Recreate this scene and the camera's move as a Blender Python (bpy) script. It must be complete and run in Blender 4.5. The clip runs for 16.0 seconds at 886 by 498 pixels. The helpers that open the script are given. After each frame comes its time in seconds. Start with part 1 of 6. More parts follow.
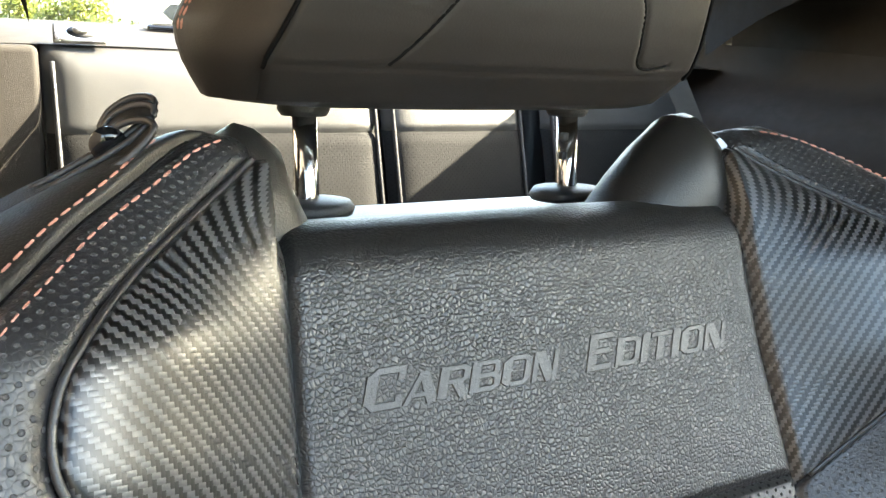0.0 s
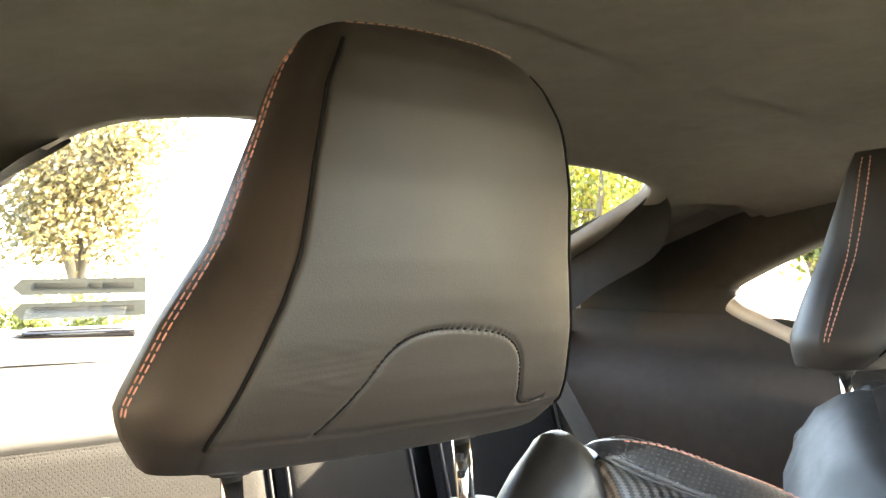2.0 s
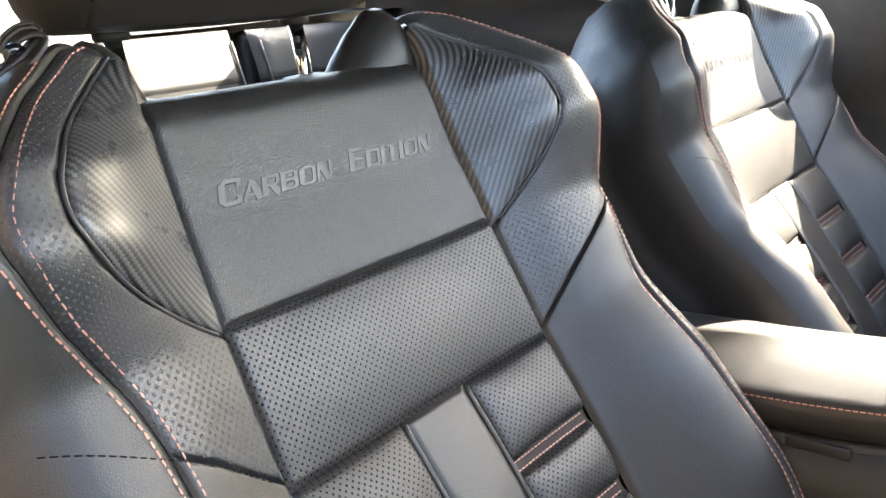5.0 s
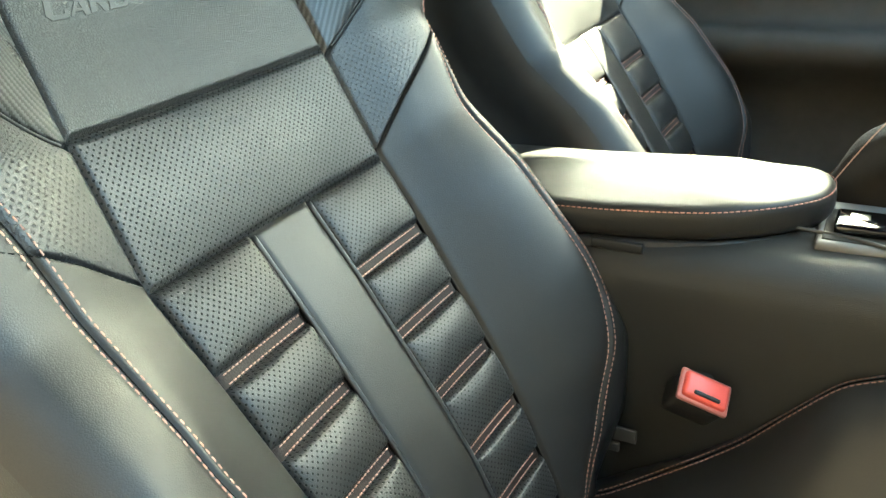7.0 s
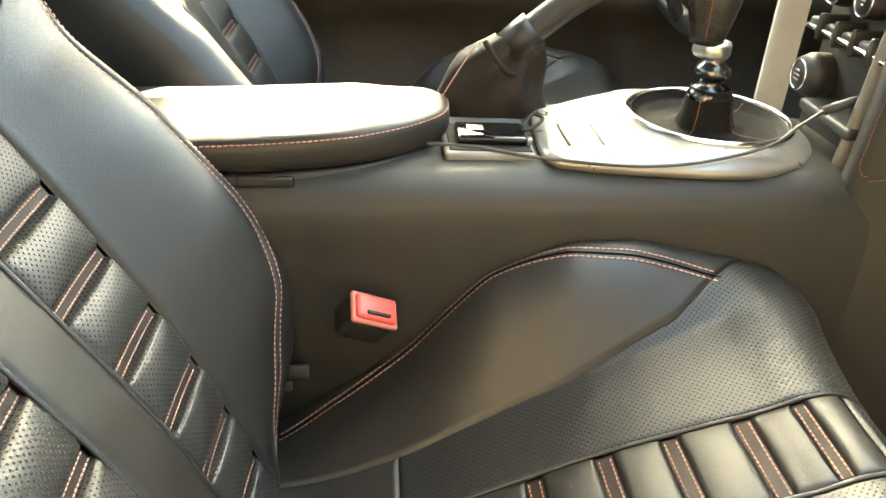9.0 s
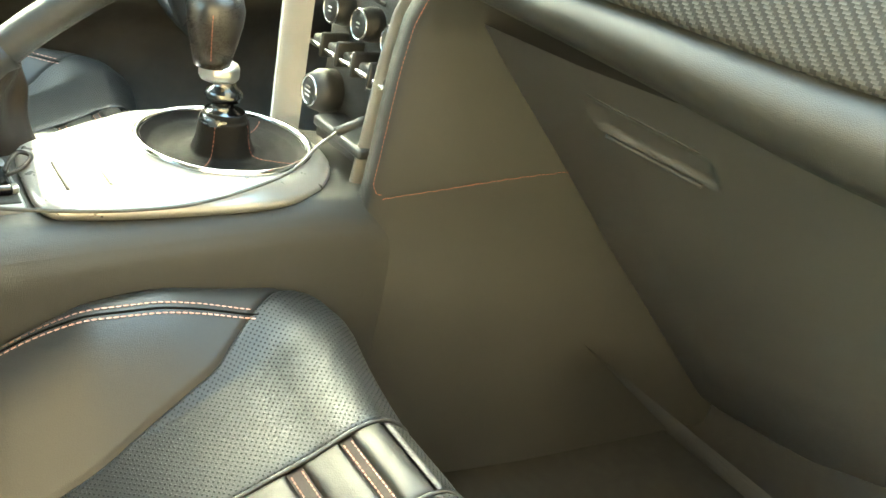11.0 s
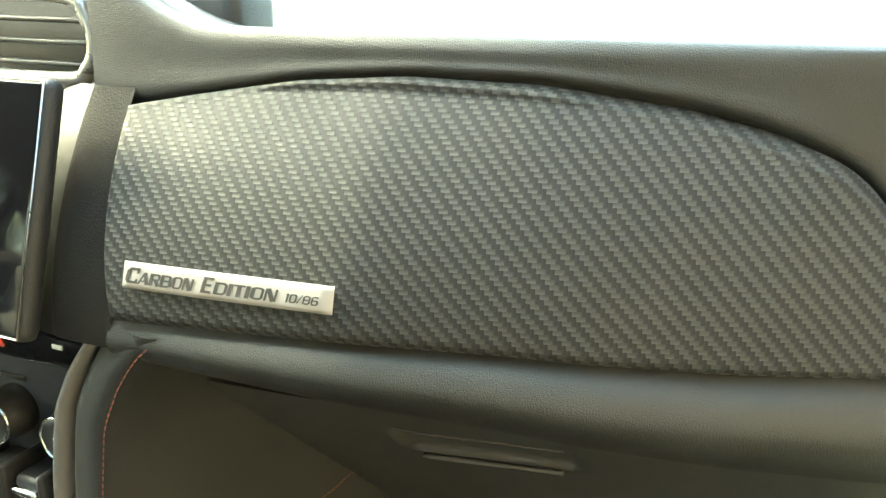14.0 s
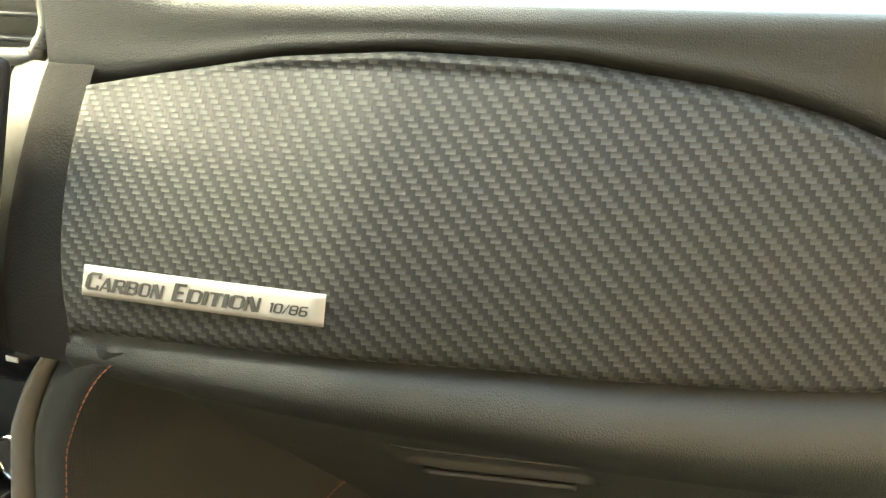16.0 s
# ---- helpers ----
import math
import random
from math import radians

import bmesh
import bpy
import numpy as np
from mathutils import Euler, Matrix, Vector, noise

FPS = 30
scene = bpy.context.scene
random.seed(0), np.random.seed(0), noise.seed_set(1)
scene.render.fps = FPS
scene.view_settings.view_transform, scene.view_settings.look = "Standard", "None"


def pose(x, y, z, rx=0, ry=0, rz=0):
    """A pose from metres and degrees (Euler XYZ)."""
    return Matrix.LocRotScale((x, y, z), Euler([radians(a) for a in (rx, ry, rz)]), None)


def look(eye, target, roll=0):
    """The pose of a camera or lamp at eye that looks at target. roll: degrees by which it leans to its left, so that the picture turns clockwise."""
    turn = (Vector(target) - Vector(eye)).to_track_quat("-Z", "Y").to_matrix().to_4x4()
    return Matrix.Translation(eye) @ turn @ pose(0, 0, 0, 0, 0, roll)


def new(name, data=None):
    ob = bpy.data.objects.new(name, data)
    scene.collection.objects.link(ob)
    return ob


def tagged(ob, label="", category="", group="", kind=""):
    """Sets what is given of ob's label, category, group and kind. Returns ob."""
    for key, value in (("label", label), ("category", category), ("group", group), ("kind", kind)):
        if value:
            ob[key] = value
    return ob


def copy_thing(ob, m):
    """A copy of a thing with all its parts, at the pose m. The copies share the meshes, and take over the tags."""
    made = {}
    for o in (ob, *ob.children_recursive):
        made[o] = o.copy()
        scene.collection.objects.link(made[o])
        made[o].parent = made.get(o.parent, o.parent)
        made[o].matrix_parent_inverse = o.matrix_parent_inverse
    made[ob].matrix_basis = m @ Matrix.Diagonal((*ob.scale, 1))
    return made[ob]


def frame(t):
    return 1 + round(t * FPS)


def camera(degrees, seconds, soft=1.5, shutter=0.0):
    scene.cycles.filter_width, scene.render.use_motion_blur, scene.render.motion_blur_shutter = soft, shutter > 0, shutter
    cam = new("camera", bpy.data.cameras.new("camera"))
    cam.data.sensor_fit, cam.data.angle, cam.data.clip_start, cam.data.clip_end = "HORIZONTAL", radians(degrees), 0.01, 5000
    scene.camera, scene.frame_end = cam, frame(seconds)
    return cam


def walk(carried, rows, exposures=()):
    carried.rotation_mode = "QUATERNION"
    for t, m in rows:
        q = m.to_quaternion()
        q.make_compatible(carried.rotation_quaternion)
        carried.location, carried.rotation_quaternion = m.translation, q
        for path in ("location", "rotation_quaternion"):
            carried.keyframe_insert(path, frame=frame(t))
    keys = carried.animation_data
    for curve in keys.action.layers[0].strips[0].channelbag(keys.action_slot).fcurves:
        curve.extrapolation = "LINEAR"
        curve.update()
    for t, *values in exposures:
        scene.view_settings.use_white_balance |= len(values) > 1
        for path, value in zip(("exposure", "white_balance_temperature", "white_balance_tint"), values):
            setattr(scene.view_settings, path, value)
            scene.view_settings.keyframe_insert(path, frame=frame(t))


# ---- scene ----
cam = camera(57.9, 16.0)
PATH = [
    (0, (-0.209, -0.265, 0.985), (0.726, 1.431, 0.488), 2.8),
    (0.5, (-0.223, -0.275, 1.002), (0.778, 1.429, 0.696), 2.6),
    (1, (-0.239, -0.287, 1.025), (0.835, 1.396, 0.901), 2.0),
    (1.5, (-0.25, -0.294, 1.043), (0.917, 1.329, 1.094), 0.6),
    (2, (-0.258, -0.301, 1.043), (0.971, 1.273, 1.153), -1.1),
    (2.5, (-0.271, -0.308, 1.032), (0.98, 1.25, 1.13), -1.8),
    (3, (-0.273, -0.314, 1.015), (0.991, 1.236, 0.978), -2.6),
    (3.5, (-0.277, -0.32, 1.005), (0.997, 1.212, 0.835), -3.9),
    (4, (-0.307, -0.372, 0.985), (1.056, 1.077, 0.773), -5.4),
    (4.5, (-0.351, -0.412, 0.966), (1.052, 0.96, 0.578), -5.7),
    (4.7, (-0.356, -0.415, 0.958), (1.053, 0.921, 0.478), -5.5),
    (6.8, (-0.41, -0.451, 0.922), (1.133, 0.513, 0.09), -4.0),
    (7, (-0.413, -0.446, 0.92), (1.146, 0.447, 0.043), -3.6),
    (7.5, (-0.413, -0.436, 0.919), (1.183, 0.257, -0.067), -2.1),
    (8, (-0.431, -0.375, 0.907), (1.242, 0.071, -0.094), -0.3),
    (8.5, (-0.421, -0.351, 0.902), (1.305, -0.244, -0.103), 2.9),
    (9, (-0.415, -0.342, 0.897), (1.314, -0.543, -0.088), 4.1),
    (9.5, (-0.429, -0.349, 0.9), (1.267, -0.781, -0.067), 5.5),
    (10, (-0.417, -0.368, 0.886), (1.201, -1.087, -0.043), 7.9),
    (10.2, (-0.408, -0.372, 0.888), (1.155, -1.198, -0.047), 9.7),
    (12.3, (-0.204, -0.43, 1.009), (0.779, -1.981, 0.217), 8.0),
    (12.5, (-0.182, -0.442, 1.012), (0.766, -2.017, 0.223), 6.3),
    (13, (-0.141, -0.458, 1.02), (0.733, -2.085, 0.252), 3.5),
    (13.5, (-0.113, -0.494, 1.016), (0.646, -2.2, 0.298), 2.3),
    (14, (-0.101, -0.504, 1.015), (0.615, -2.273, 0.419), 1.2),
    (14.5, (-0.092, -0.517, 1.013), (0.608, -2.29, 0.408), 0.8),
    (15, (-0.077, -0.536, 1.01), (0.618, -2.29, 0.349), 1.1),
    (15.5, (-0.075, -0.544, 0.999), (0.651, -2.302, 0.382), 1.2),
    (16, (-0.073, -0.546, 1.009), (0.597, -2.317, 0.364), 1.2),
]
EXPOSURES = [(0, 4.85, 7000, 3), (1.0, 5.3, 8200, 6), (2.5, 5.75, 7500, 8), (3.5, 5.35, 7400, 10), (4.5, 4.8, 7000, 12), (7.0, 4.9, 6900, -16), (7.5, 5.0, 7200, -14), (8.0, 5.25, 7700, 12), (8.5, 5.4, 8000, 3), (9.5, 5.9, 8300, -14), (10.0, 6.25, 8100, -20), (12.5, 6.15, 7500, -16), (14.0, 5.15, 7700, -17), (15.0, 4.9, 7800, -25), (16.0, 5.0, 8450, -10)]
walk(cam, [(t, look(eye, target, roll)) for t, eye, target, roll in PATH], EXPOSURES)

# ---- daylight: low autumn sun from the driver's side, bright hazy sky ----
SUN_ELEV, SUN_AZ = 36.0, -8.0          # azimuth in degrees from +x
world = bpy.data.worlds.new("world")
scene.world = world
world.use_nodes = True
wnt = world.node_tree
wbg = wnt.nodes["Background"]
sky = wnt.nodes.new("ShaderNodeTexSky")
sky.sky_type = "NISHITA"
sky.sun_disc = False
sky.sun_elevation = radians(SUN_ELEV)
sky.sun_rotation = radians(90 - SUN_AZ)
sky.air_density, sky.dust_density, sky.ozone_density = 0.8, 3.5, 0.8
wnt.links.new(sky.outputs[0], wbg.inputs[0])
wbg.inputs[1].default_value = 0.15
sun = new("sun", bpy.data.lights.new("sun", "SUN"))
sun.data.energy, sun.data.angle, sun.data.color = 4.2, radians(0.5), (1.0, 0.9, 0.76)
_d = Vector((math.cos(radians(SUN_ELEV)) * math.cos(radians(SUN_AZ)), math.cos(radians(SUN_ELEV)) * math.sin(radians(SUN_AZ)), math.sin(radians(SUN_ELEV))))
sun.matrix_world = look(_d * 20, (0, 0, 0))

# ---- materials ----
class Graph:
    """Small helper to write node trees."""
    def __init__(self, name):
        self.m = bpy.data.materials.new(name)
        self.m.use_nodes = True
        self.nt = self.m.node_tree
        self.b = self.nt.nodes["Principled BSDF"]

    def put(self, sock, v):
        if isinstance(v, bpy.types.NodeSocket):
            self.nt.links.new(v, sock)
        else:
            sock.default_value = v

    def math(self, op, a, b=0.0, c=0.0):
        n = self.nt.nodes.new("ShaderNodeMath")
        n.operation = op
        for s, v in zip(n.inputs, (a, b, c)):
            self.put(s, v)
        return n.outputs[0]

    def coord(self, kind="Object"):
        return self.nt.nodes.new("ShaderNodeTexCoord").outputs[kind]

    def uv(self):
        n = self.nt.nodes.new("ShaderNodeSeparateXYZ")
        self.put(n.inputs[0], self.coord("UV"))
        return n.outputs[0], n.outputs[1]

    def noise(self, scale, detail=3.0, rough=0.6, vec=None):
        n = self.nt.nodes.new("ShaderNodeTexNoise")
        self.put(n.inputs["Vector"], vec or self.coord())
        n.inputs["Scale"].default_value, n.inputs["Detail"].default_value, n.inputs["Roughness"].default_value = scale, detail, rough
        return n.outputs["Fac"]

    def cells(self, scale, feature="DISTANCE_TO_EDGE", vec=None):
        n = self.nt.nodes.new("ShaderNodeTexVoronoi")
        n.feature = feature
        self.put(n.inputs["Vector"], vec or self.coord())
        n.inputs["Scale"].default_value = scale
        return n.outputs["Distance"]

    def ramp(self, fac, a, b, ca, cb):
        n = self.nt.nodes.new("ShaderNodeMapRange")
        self.put(n.inputs[0], fac)
        n.inputs[1].default_value, n.inputs[2].default_value, n.inputs[3].default_value, n.inputs[4].default_value = a, b, ca, cb
        return n.outputs[0]

    def mix(self, fac, ca, cb):
        n = self.nt.nodes.new("ShaderNodeMix")
        n.data_type = "RGBA"
        self.put(n.inputs[0], fac)
        self.put(n.inputs[6], ca if isinstance(ca, bpy.types.NodeSocket) else (*ca, 1))
        self.put(n.inputs[7], cb if isinstance(cb, bpy.types.NodeSocket) else (*cb, 1))
        return n.outputs[2]

    def bump(self, height, strength=0.3, dist=0.001, under=None):
        n = self.nt.nodes.new("ShaderNodeBump")
        n.inputs["Strength"].default_value, n.inputs["Distance"].default_value = strength, dist
        self.put(n.inputs["Height"], height)
        if under:
            self.put(n.inputs["Normal"], under)
        return n.outputs[0]

    def done(self, color=None, rough=None, metal=None, normal=None, **more):
        for key, v in (("Base Color", color), ("Roughness", rough), ("Metallic", metal), ("Normal", normal)):
            if v is None:
                continue
            self.put(self.b.inputs[key], (*v, 1) if isinstance(v, tuple) and len(v) == 3 else v)
        for key, v in more.items():
            self.put(self.b.inputs[key.replace("_", " ")], v)
        return self.m


def holes(g, pitch=0.0062, radius=0.00105):
    """1 inside the punched holes of perforated leather (texture space in metres)."""
    u, v = g.uv()
    row = g.math("DIVIDE", v, pitch * 0.5)
    odd = g.math("MODULO", g.math("FLOOR", g.math("ADD", row, 2000.0)), 2.0)
    cu = g.math("ADD", g.math("DIVIDE", u, pitch), g.math("MULTIPLY_ADD", odd, 0.5, 2000.0))
    du = g.math("MULTIPLY", g.math("SUBTRACT", g.math("FRACT", cu), 0.5), pitch)
    dv = g.math("MULTIPLY", g.math("SUBTRACT", g.math("FRACT", g.math("ADD", row, 2000.0)), 0.5), pitch * 0.5)
    d = g.math("SQRT", g.math("ADD", g.math("MULTIPLY", du, du), g.math("MULTIPLY", dv, dv)))
    return g.ramp(d, radius * 0.75, radius * 1.15, 1.0, 0.0)


def leather(name, color=(0.0175, 0.0172, 0.017), rough=0.43, grain=440.0, relief=0.32, crease=0.9, gloss=0.5, perforated=False, pitch=0.0062, hole=(0.003, 0.003, 0.003), radius=0.00088):
    g = Graph(name)
    warp = g.nt.nodes.new("ShaderNodeTexNoise")
    g.put(warp.inputs["Vector"], g.coord())
    warp.inputs["Scale"].default_value, warp.inputs["Detail"].default_value = grain * 0.45, 2.0
    spot = g.nt.nodes.new("ShaderNodeVectorMath")
    spot.operation = "MULTIPLY_ADD"
    g.put(spot.inputs[0], warp.outputs["Color"])
    spot.inputs[1].default_value = (0.6 / grain,) * 3
    g.put(spot.inputs[2], g.coord())
    edge = g.cells(grain, vec=spot.outputs[0])
    pebble = g.math("POWER", g.ramp(edge, 0.0, 0.26, 0.0, 1.0), 0.7)
    broad = g.noise(14.0, 4.0)
    fine = g.noise(240.0, 2.0)
    col = g.mix(g.ramp(broad, 0.3, 0.7, 0.0, 1.0), tuple(c * 0.86 for c in color), tuple(c * 1.16 for c in color))
    # creases between the pebbles are also darkened in the colour, besides the bump
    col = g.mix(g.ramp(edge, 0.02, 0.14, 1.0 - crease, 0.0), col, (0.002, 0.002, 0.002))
    rg = g.math("ADD", g.ramp(broad, 0.25, 0.75, rough - 0.06, rough + 0.07), g.math("MULTIPLY", pebble, -0.05))
    nrm = g.bump(g.math("MULTIPLY_ADD", fine, 0.30, pebble), relief, 0.0006)
    nrm = g.bump(g.noise(38.0, 3.0), 0.06, 0.0012, nrm)
    if perforated:
        h = holes(g, pitch, radius)
        col = g.mix(h, col, hole)
        nrm = g.bump(g.math("SUBTRACT", 1.0, h), 0.5, 0.0008, nrm)
        rg = g.math("MULTIPLY_ADD", h, 0.55, rg)
    return g.done(col, rg, None, nrm, Specular_IOR_Level=gloss)


def carbon(name, cu=0.0016, cv=0.0018, repeat=4, dark=(0.010, 0.010, 0.011), light=(0.048, 0.048, 0.050), rough=0.36, relief=0.35):
    """Embossed twill: threads pass over half a repeat and under the other half, each row shifted by one."""
    g = Graph(name)
    u, v = g.uv()
    half = repeat / 2.0
    a = g.math("ADD", g.math("DIVIDE", u, cu), 6000.0)
    b = g.math("ADD", g.math("DIVIDE", v, cv), 6000.0)
    # weft: a float lies along u in its row; warp: along v in its column
    p = g.math("MODULO", g.math("ADD", a, g.math("FLOOR", b)), float(repeat))
    q = g.math("MODULO", g.math("ADD", b, g.math("FLOOR", a)), float(repeat))
    s = g.math("MODULO", g.math("ADD", g.math("FLOOR", a), g.math("FLOOR", b)), float(repeat))
    over = g.math("LESS_THAN", s, half - 0.5)
    fa, fb = g.math("SUBTRACT", g.math("FRACT", a), 0.5), g.math("SUBTRACT", g.math("FRACT", b), 0.5)
    lp = g.math("DIVIDE", g.math("SUBTRACT", p, half / 2), half / 2)
    lq = g.math("DIVIDE", g.math("SUBTRACT", q, half * 1.5), half / 2)

    def dome(across, along):
        x2 = g.math("MULTIPLY", across, across)
        l2 = g.math("MULTIPLY", along, along)
        return g.math("SUBTRACT", 1.0, g.math("ADD", g.math("MULTIPLY", x2, 1.7), g.math("MULTIPLY", l2, 0.30)))
    weft, warp = dome(fb, lp), g.math("MULTIPLY", dome(fa, lq), 0.30)
    h = g.math("ADD", g.math("MULTIPLY", over, weft), g.math("MULTIPLY", g.math("SUBTRACT", 1.0, over), warp))
    wear = g.noise(30.0, 4.0)
    fibre = g.noise(900.0, 2.0)
    # weft lighter than warp: part of the weave's sheen is put into the colour
    col = g.mix(over, dark, light)
    col = g.mix(g.ramp(fibre, 0.3, 0.7, 0.0, 0.22), col, dark)
    nrm = g.bump(h, relief, 0.0011)
    rg = g.math("ADD", g.ramp(wear, 0.3, 0.7, rough - 0.05, rough + 0.08), g.math("MULTIPLY", over, -0.05))
    return g.done(col, rg, None, nrm)


def plain(name, color, rough=0.5, metal=0.0, grain=0.0, relief=0.2, vary=0.12, **more):
    g = Graph(name)
    n = g.noise(18.0, 4.0)
    col = g.mix(g.ramp(n, 0.3, 0.7, 0.0, 1.0), tuple(c * (1 - vary) for c in color), tuple(min(1.0, c * (1 + vary)) for c in color))
    rg = g.ramp(g.noise(55.0, 3.0), 0.3, 0.7, max(0.02, rough - 0.06), rough + 0.06)
    nrm = g.bump(g.ramp(g.cells(grain), 0.0, 0.3, 0.0, 1.0), relief, 0.0004) if grain else None
    return g.done(col, rg, metal, nrm, **more)


M_LEATHER = leather("black_leather", color=(0.0185, 0.0172, 0.0155), grain=620.0, relief=0.17, gloss=0.4)
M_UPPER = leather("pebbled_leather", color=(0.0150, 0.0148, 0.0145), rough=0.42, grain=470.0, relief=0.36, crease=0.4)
M_PERF = leather("perforated_leather", relief=0.16, gloss=0.42, perforated=True, pitch=0.0055, radius=0.00084)
M_BAND = leather("seam_band_leather", color=(0.022, 0.0145, 0.0125), rough=0.6, relief=0.2, gloss=0.2)
# holes paler than the leather: the light they catch is in their colour
M_PERF_COARSE = leather("perforated_shoulder_leather", color=(0.016, 0.0165, 0.018), rough=0.40, relief=0.2, perforated=True, pitch=0.0064, hole=(0.05, 0.05, 0.052), radius=0.0009)
M_HEAD = leather("headrest_leather", color=(0.0235, 0.0195, 0.0165), rough=0.56, grain=620.0, relief=0.07, crease=0.97, gloss=0.38)
M_DASHSKIN = leather("dash_skin", color=(0.018, 0.018, 0.0165), rough=0.52, grain=800.0, relief=0.32)
M_LID = leather("glovebox_skin", color=(0.040, 0.039, 0.036), rough=0.42, grain=800.0, relief=0.3)
M_EMBOSS = leather("embossed_leather", color=(0.0165, 0.0163, 0.016), rough=0.42, grain=760.0, relief=0.12)
M_CARBON = carbon("carbon_vinyl", dark=(0.003, 0.003, 0.0032), light=(0.070, 0.070, 0.072), rough=0.34, relief=0.12)
M_CARBON_DASH = carbon("carbon_panel", cu=0.0022, cv=0.0026, repeat=4, dark=(0.020, 0.020, 0.0195), light=(0.052, 0.051, 0.049), rough=0.56, relief=0.5)
M_CARBON_DASH.node_tree.nodes["Principled BSDF"].inputs["Specular IOR Level"].default_value = 0.22
M_THREAD_RED = plain("orange_red_thread", (0.46, 0.21, 0.155), 0.7)
M_THREAD_DIM = plain("dull_red_thread", (0.26, 0.09, 0.06), 0.8)
M_THREAD_PALE = plain("pale_thread", (0.46, 0.25, 0.19), 0.7)
M_THREAD_DARK = plain("black_thread", (0.004, 0.004, 0.004), 0.8, Specular_IOR_Level=0.08)
M_PIPING = plain("piping_cord", (0.020, 0.020, 0.021), 0.38, grain=900.0)
M_CHROME = plain("chrome", (0.75, 0.75, 0.76), 0.1, 1.0, vary=0.03)
M_SILVER = plain("satin_silver", (0.55, 0.53, 0.50), 0.32, 1.0, vary=0.05)
M_CHAMPAGNE = plain("satin_champagne_trim", (0.27, 0.235, 0.195), 0.5, 0.15, vary=0.05)
M_PLASTIC = plain("black_plastic", (0.017, 0.017, 0.017), 0.5, grain=700.0, relief=0.3)
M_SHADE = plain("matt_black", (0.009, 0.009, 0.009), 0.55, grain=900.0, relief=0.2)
M_GLOSS = plain("gloss_black", (0.006, 0.006, 0.007), 0.08)
M_TRIM = plain("interior_trim", (0.0155, 0.0135, 0.0115), 0.8, grain=500.0, relief=0.35, Specular_IOR_Level=0.2)
M_LINER = plain("headliner_cloth", (0.075, 0.067, 0.058), 0.9, grain=1500.0, relief=0.4)
M_CARPET = plain("dark_carpet", (0.030, 0.029, 0.026), 0.95, grain=1200.0, relief=0.8)
M_RED = plain("red_plastic", (0.72, 0.10, 0.08), 0.35)
# buckle rim paler than the button: the highlight along it is painted in
M_BUCKLE_RIM = plain("highlit_red_plastic", (0.50, 0.17, 0.15), 0.35)
M_WHITE = plain("white_print", (0.75, 0.75, 0.73), 0.5)
M_DARKPRINT = plain("dark_print", (0.03, 0.028, 0.025), 0.5)
M_BADGE = plain("brushed_badge", (0.34, 0.315, 0.29), 0.5, 0.1, vary=0.04)
M_CABLE = plain("grey_cable", (0.045, 0.045, 0.043), 0.45)
M_PAINT = plain("dark_car_paint", (0.02, 0.02, 0.022), 0.25)


def glass_material():
    g = Graph("window_glass")
    t = g.nt.nodes.new("ShaderNodeBsdfTransparent")
    t.inputs[0].default_value = (0.9, 0.93, 0.9, 1)
    gl = g.nt.nodes.new("ShaderNodeBsdfGlossy")
    gl.inputs["Roughness"].default_value = 0.02
    mx = g.nt.nodes.new("ShaderNodeMixShader")
    mx.inputs[0].default_value = 0.05
    g.nt.links.new(t.outputs[0], mx.inputs[1])
    g.nt.links.new(gl.outputs[0], mx.inputs[2])
    g.nt.links.new(mx.outputs[0], g.nt.nodes["Material Output"].inputs[0])
    return g.m


M_GAITER = leather("gaiter_leather", color=(0.009, 0.008, 0.007), rough=0.62, grain=700.0, relief=0.4)
M_GAITER.node_tree.nodes["Principled BSDF"].inputs["Specular IOR Level"].default_value = 0.07
M_GUN = plain("dark_polished_metal", (0.11, 0.11, 0.11), 0.26, 1.0)
M_BOOT = leather("boot_leather", color=(0.017, 0.0135, 0.011), rough=0.55, grain=700.0, relief=0.4)
M_BOOT.node_tree.nodes["Principled BSDF"].inputs["Specular IOR Level"].default_value = 0.2
M_KNOB = leather("knob_leather", color=(0.020, 0.017, 0.015), rough=0.3, grain=600.0, relief=0.15)
M_PILLAR = plain("pillar_cloth", (0.0085, 0.008, 0.0075), 0.9, grain=900.0, relief=0.3, Specular_IOR_Level=0.1)
M_SURROUND = plain("satin_grey_metal", (0.30, 0.29, 0.275), 0.32, 0.6, vary=0.05)
M_EDGE = plain("satin_grey_edge", (0.15, 0.147, 0.14), 0.45)
M_DOOR = plain("door_skin_trim", (0.078, 0.070, 0.060), 0.7, grain=500.0, relief=0.35)
M_GLASS = glass_material()

# ---- building helpers ----
def mesh_of(name, verts, faces, uvs=None, smooth=True):
    me = bpy.data.meshes.new(name)
    me.from_pydata([tuple(v) for v in verts], [], faces)
    if uvs is not None:
        lay = me.uv_layers.new(name="UVMap")
        idx = np.empty(len(me.loops), dtype=np.int32)
        me.loops.foreach_get("vertex_index", idx)
        lay.data.foreach_set("uv", np.asarray(uvs, dtype=np.float32)[idx].ravel())
    if smooth:
        me.polygons.foreach_set("use_smooth", [True] * len(me.polygons))
    me.update()
    return me


def part(name, me, material, parent=None, label="", kind=""):
    ob = new(name, me)
    if material:
        me.materials.append(material)
    if parent:
        ob.parent = parent
    return tagged(ob, label, kind=kind)


def thing(name, label, category, at=(0, 0, 0), group="", kind=""):
    ob = new(name)
    ob.empty_display_size = 0.05
    ob.location = at
    return tagged(ob, label, category, group, kind)


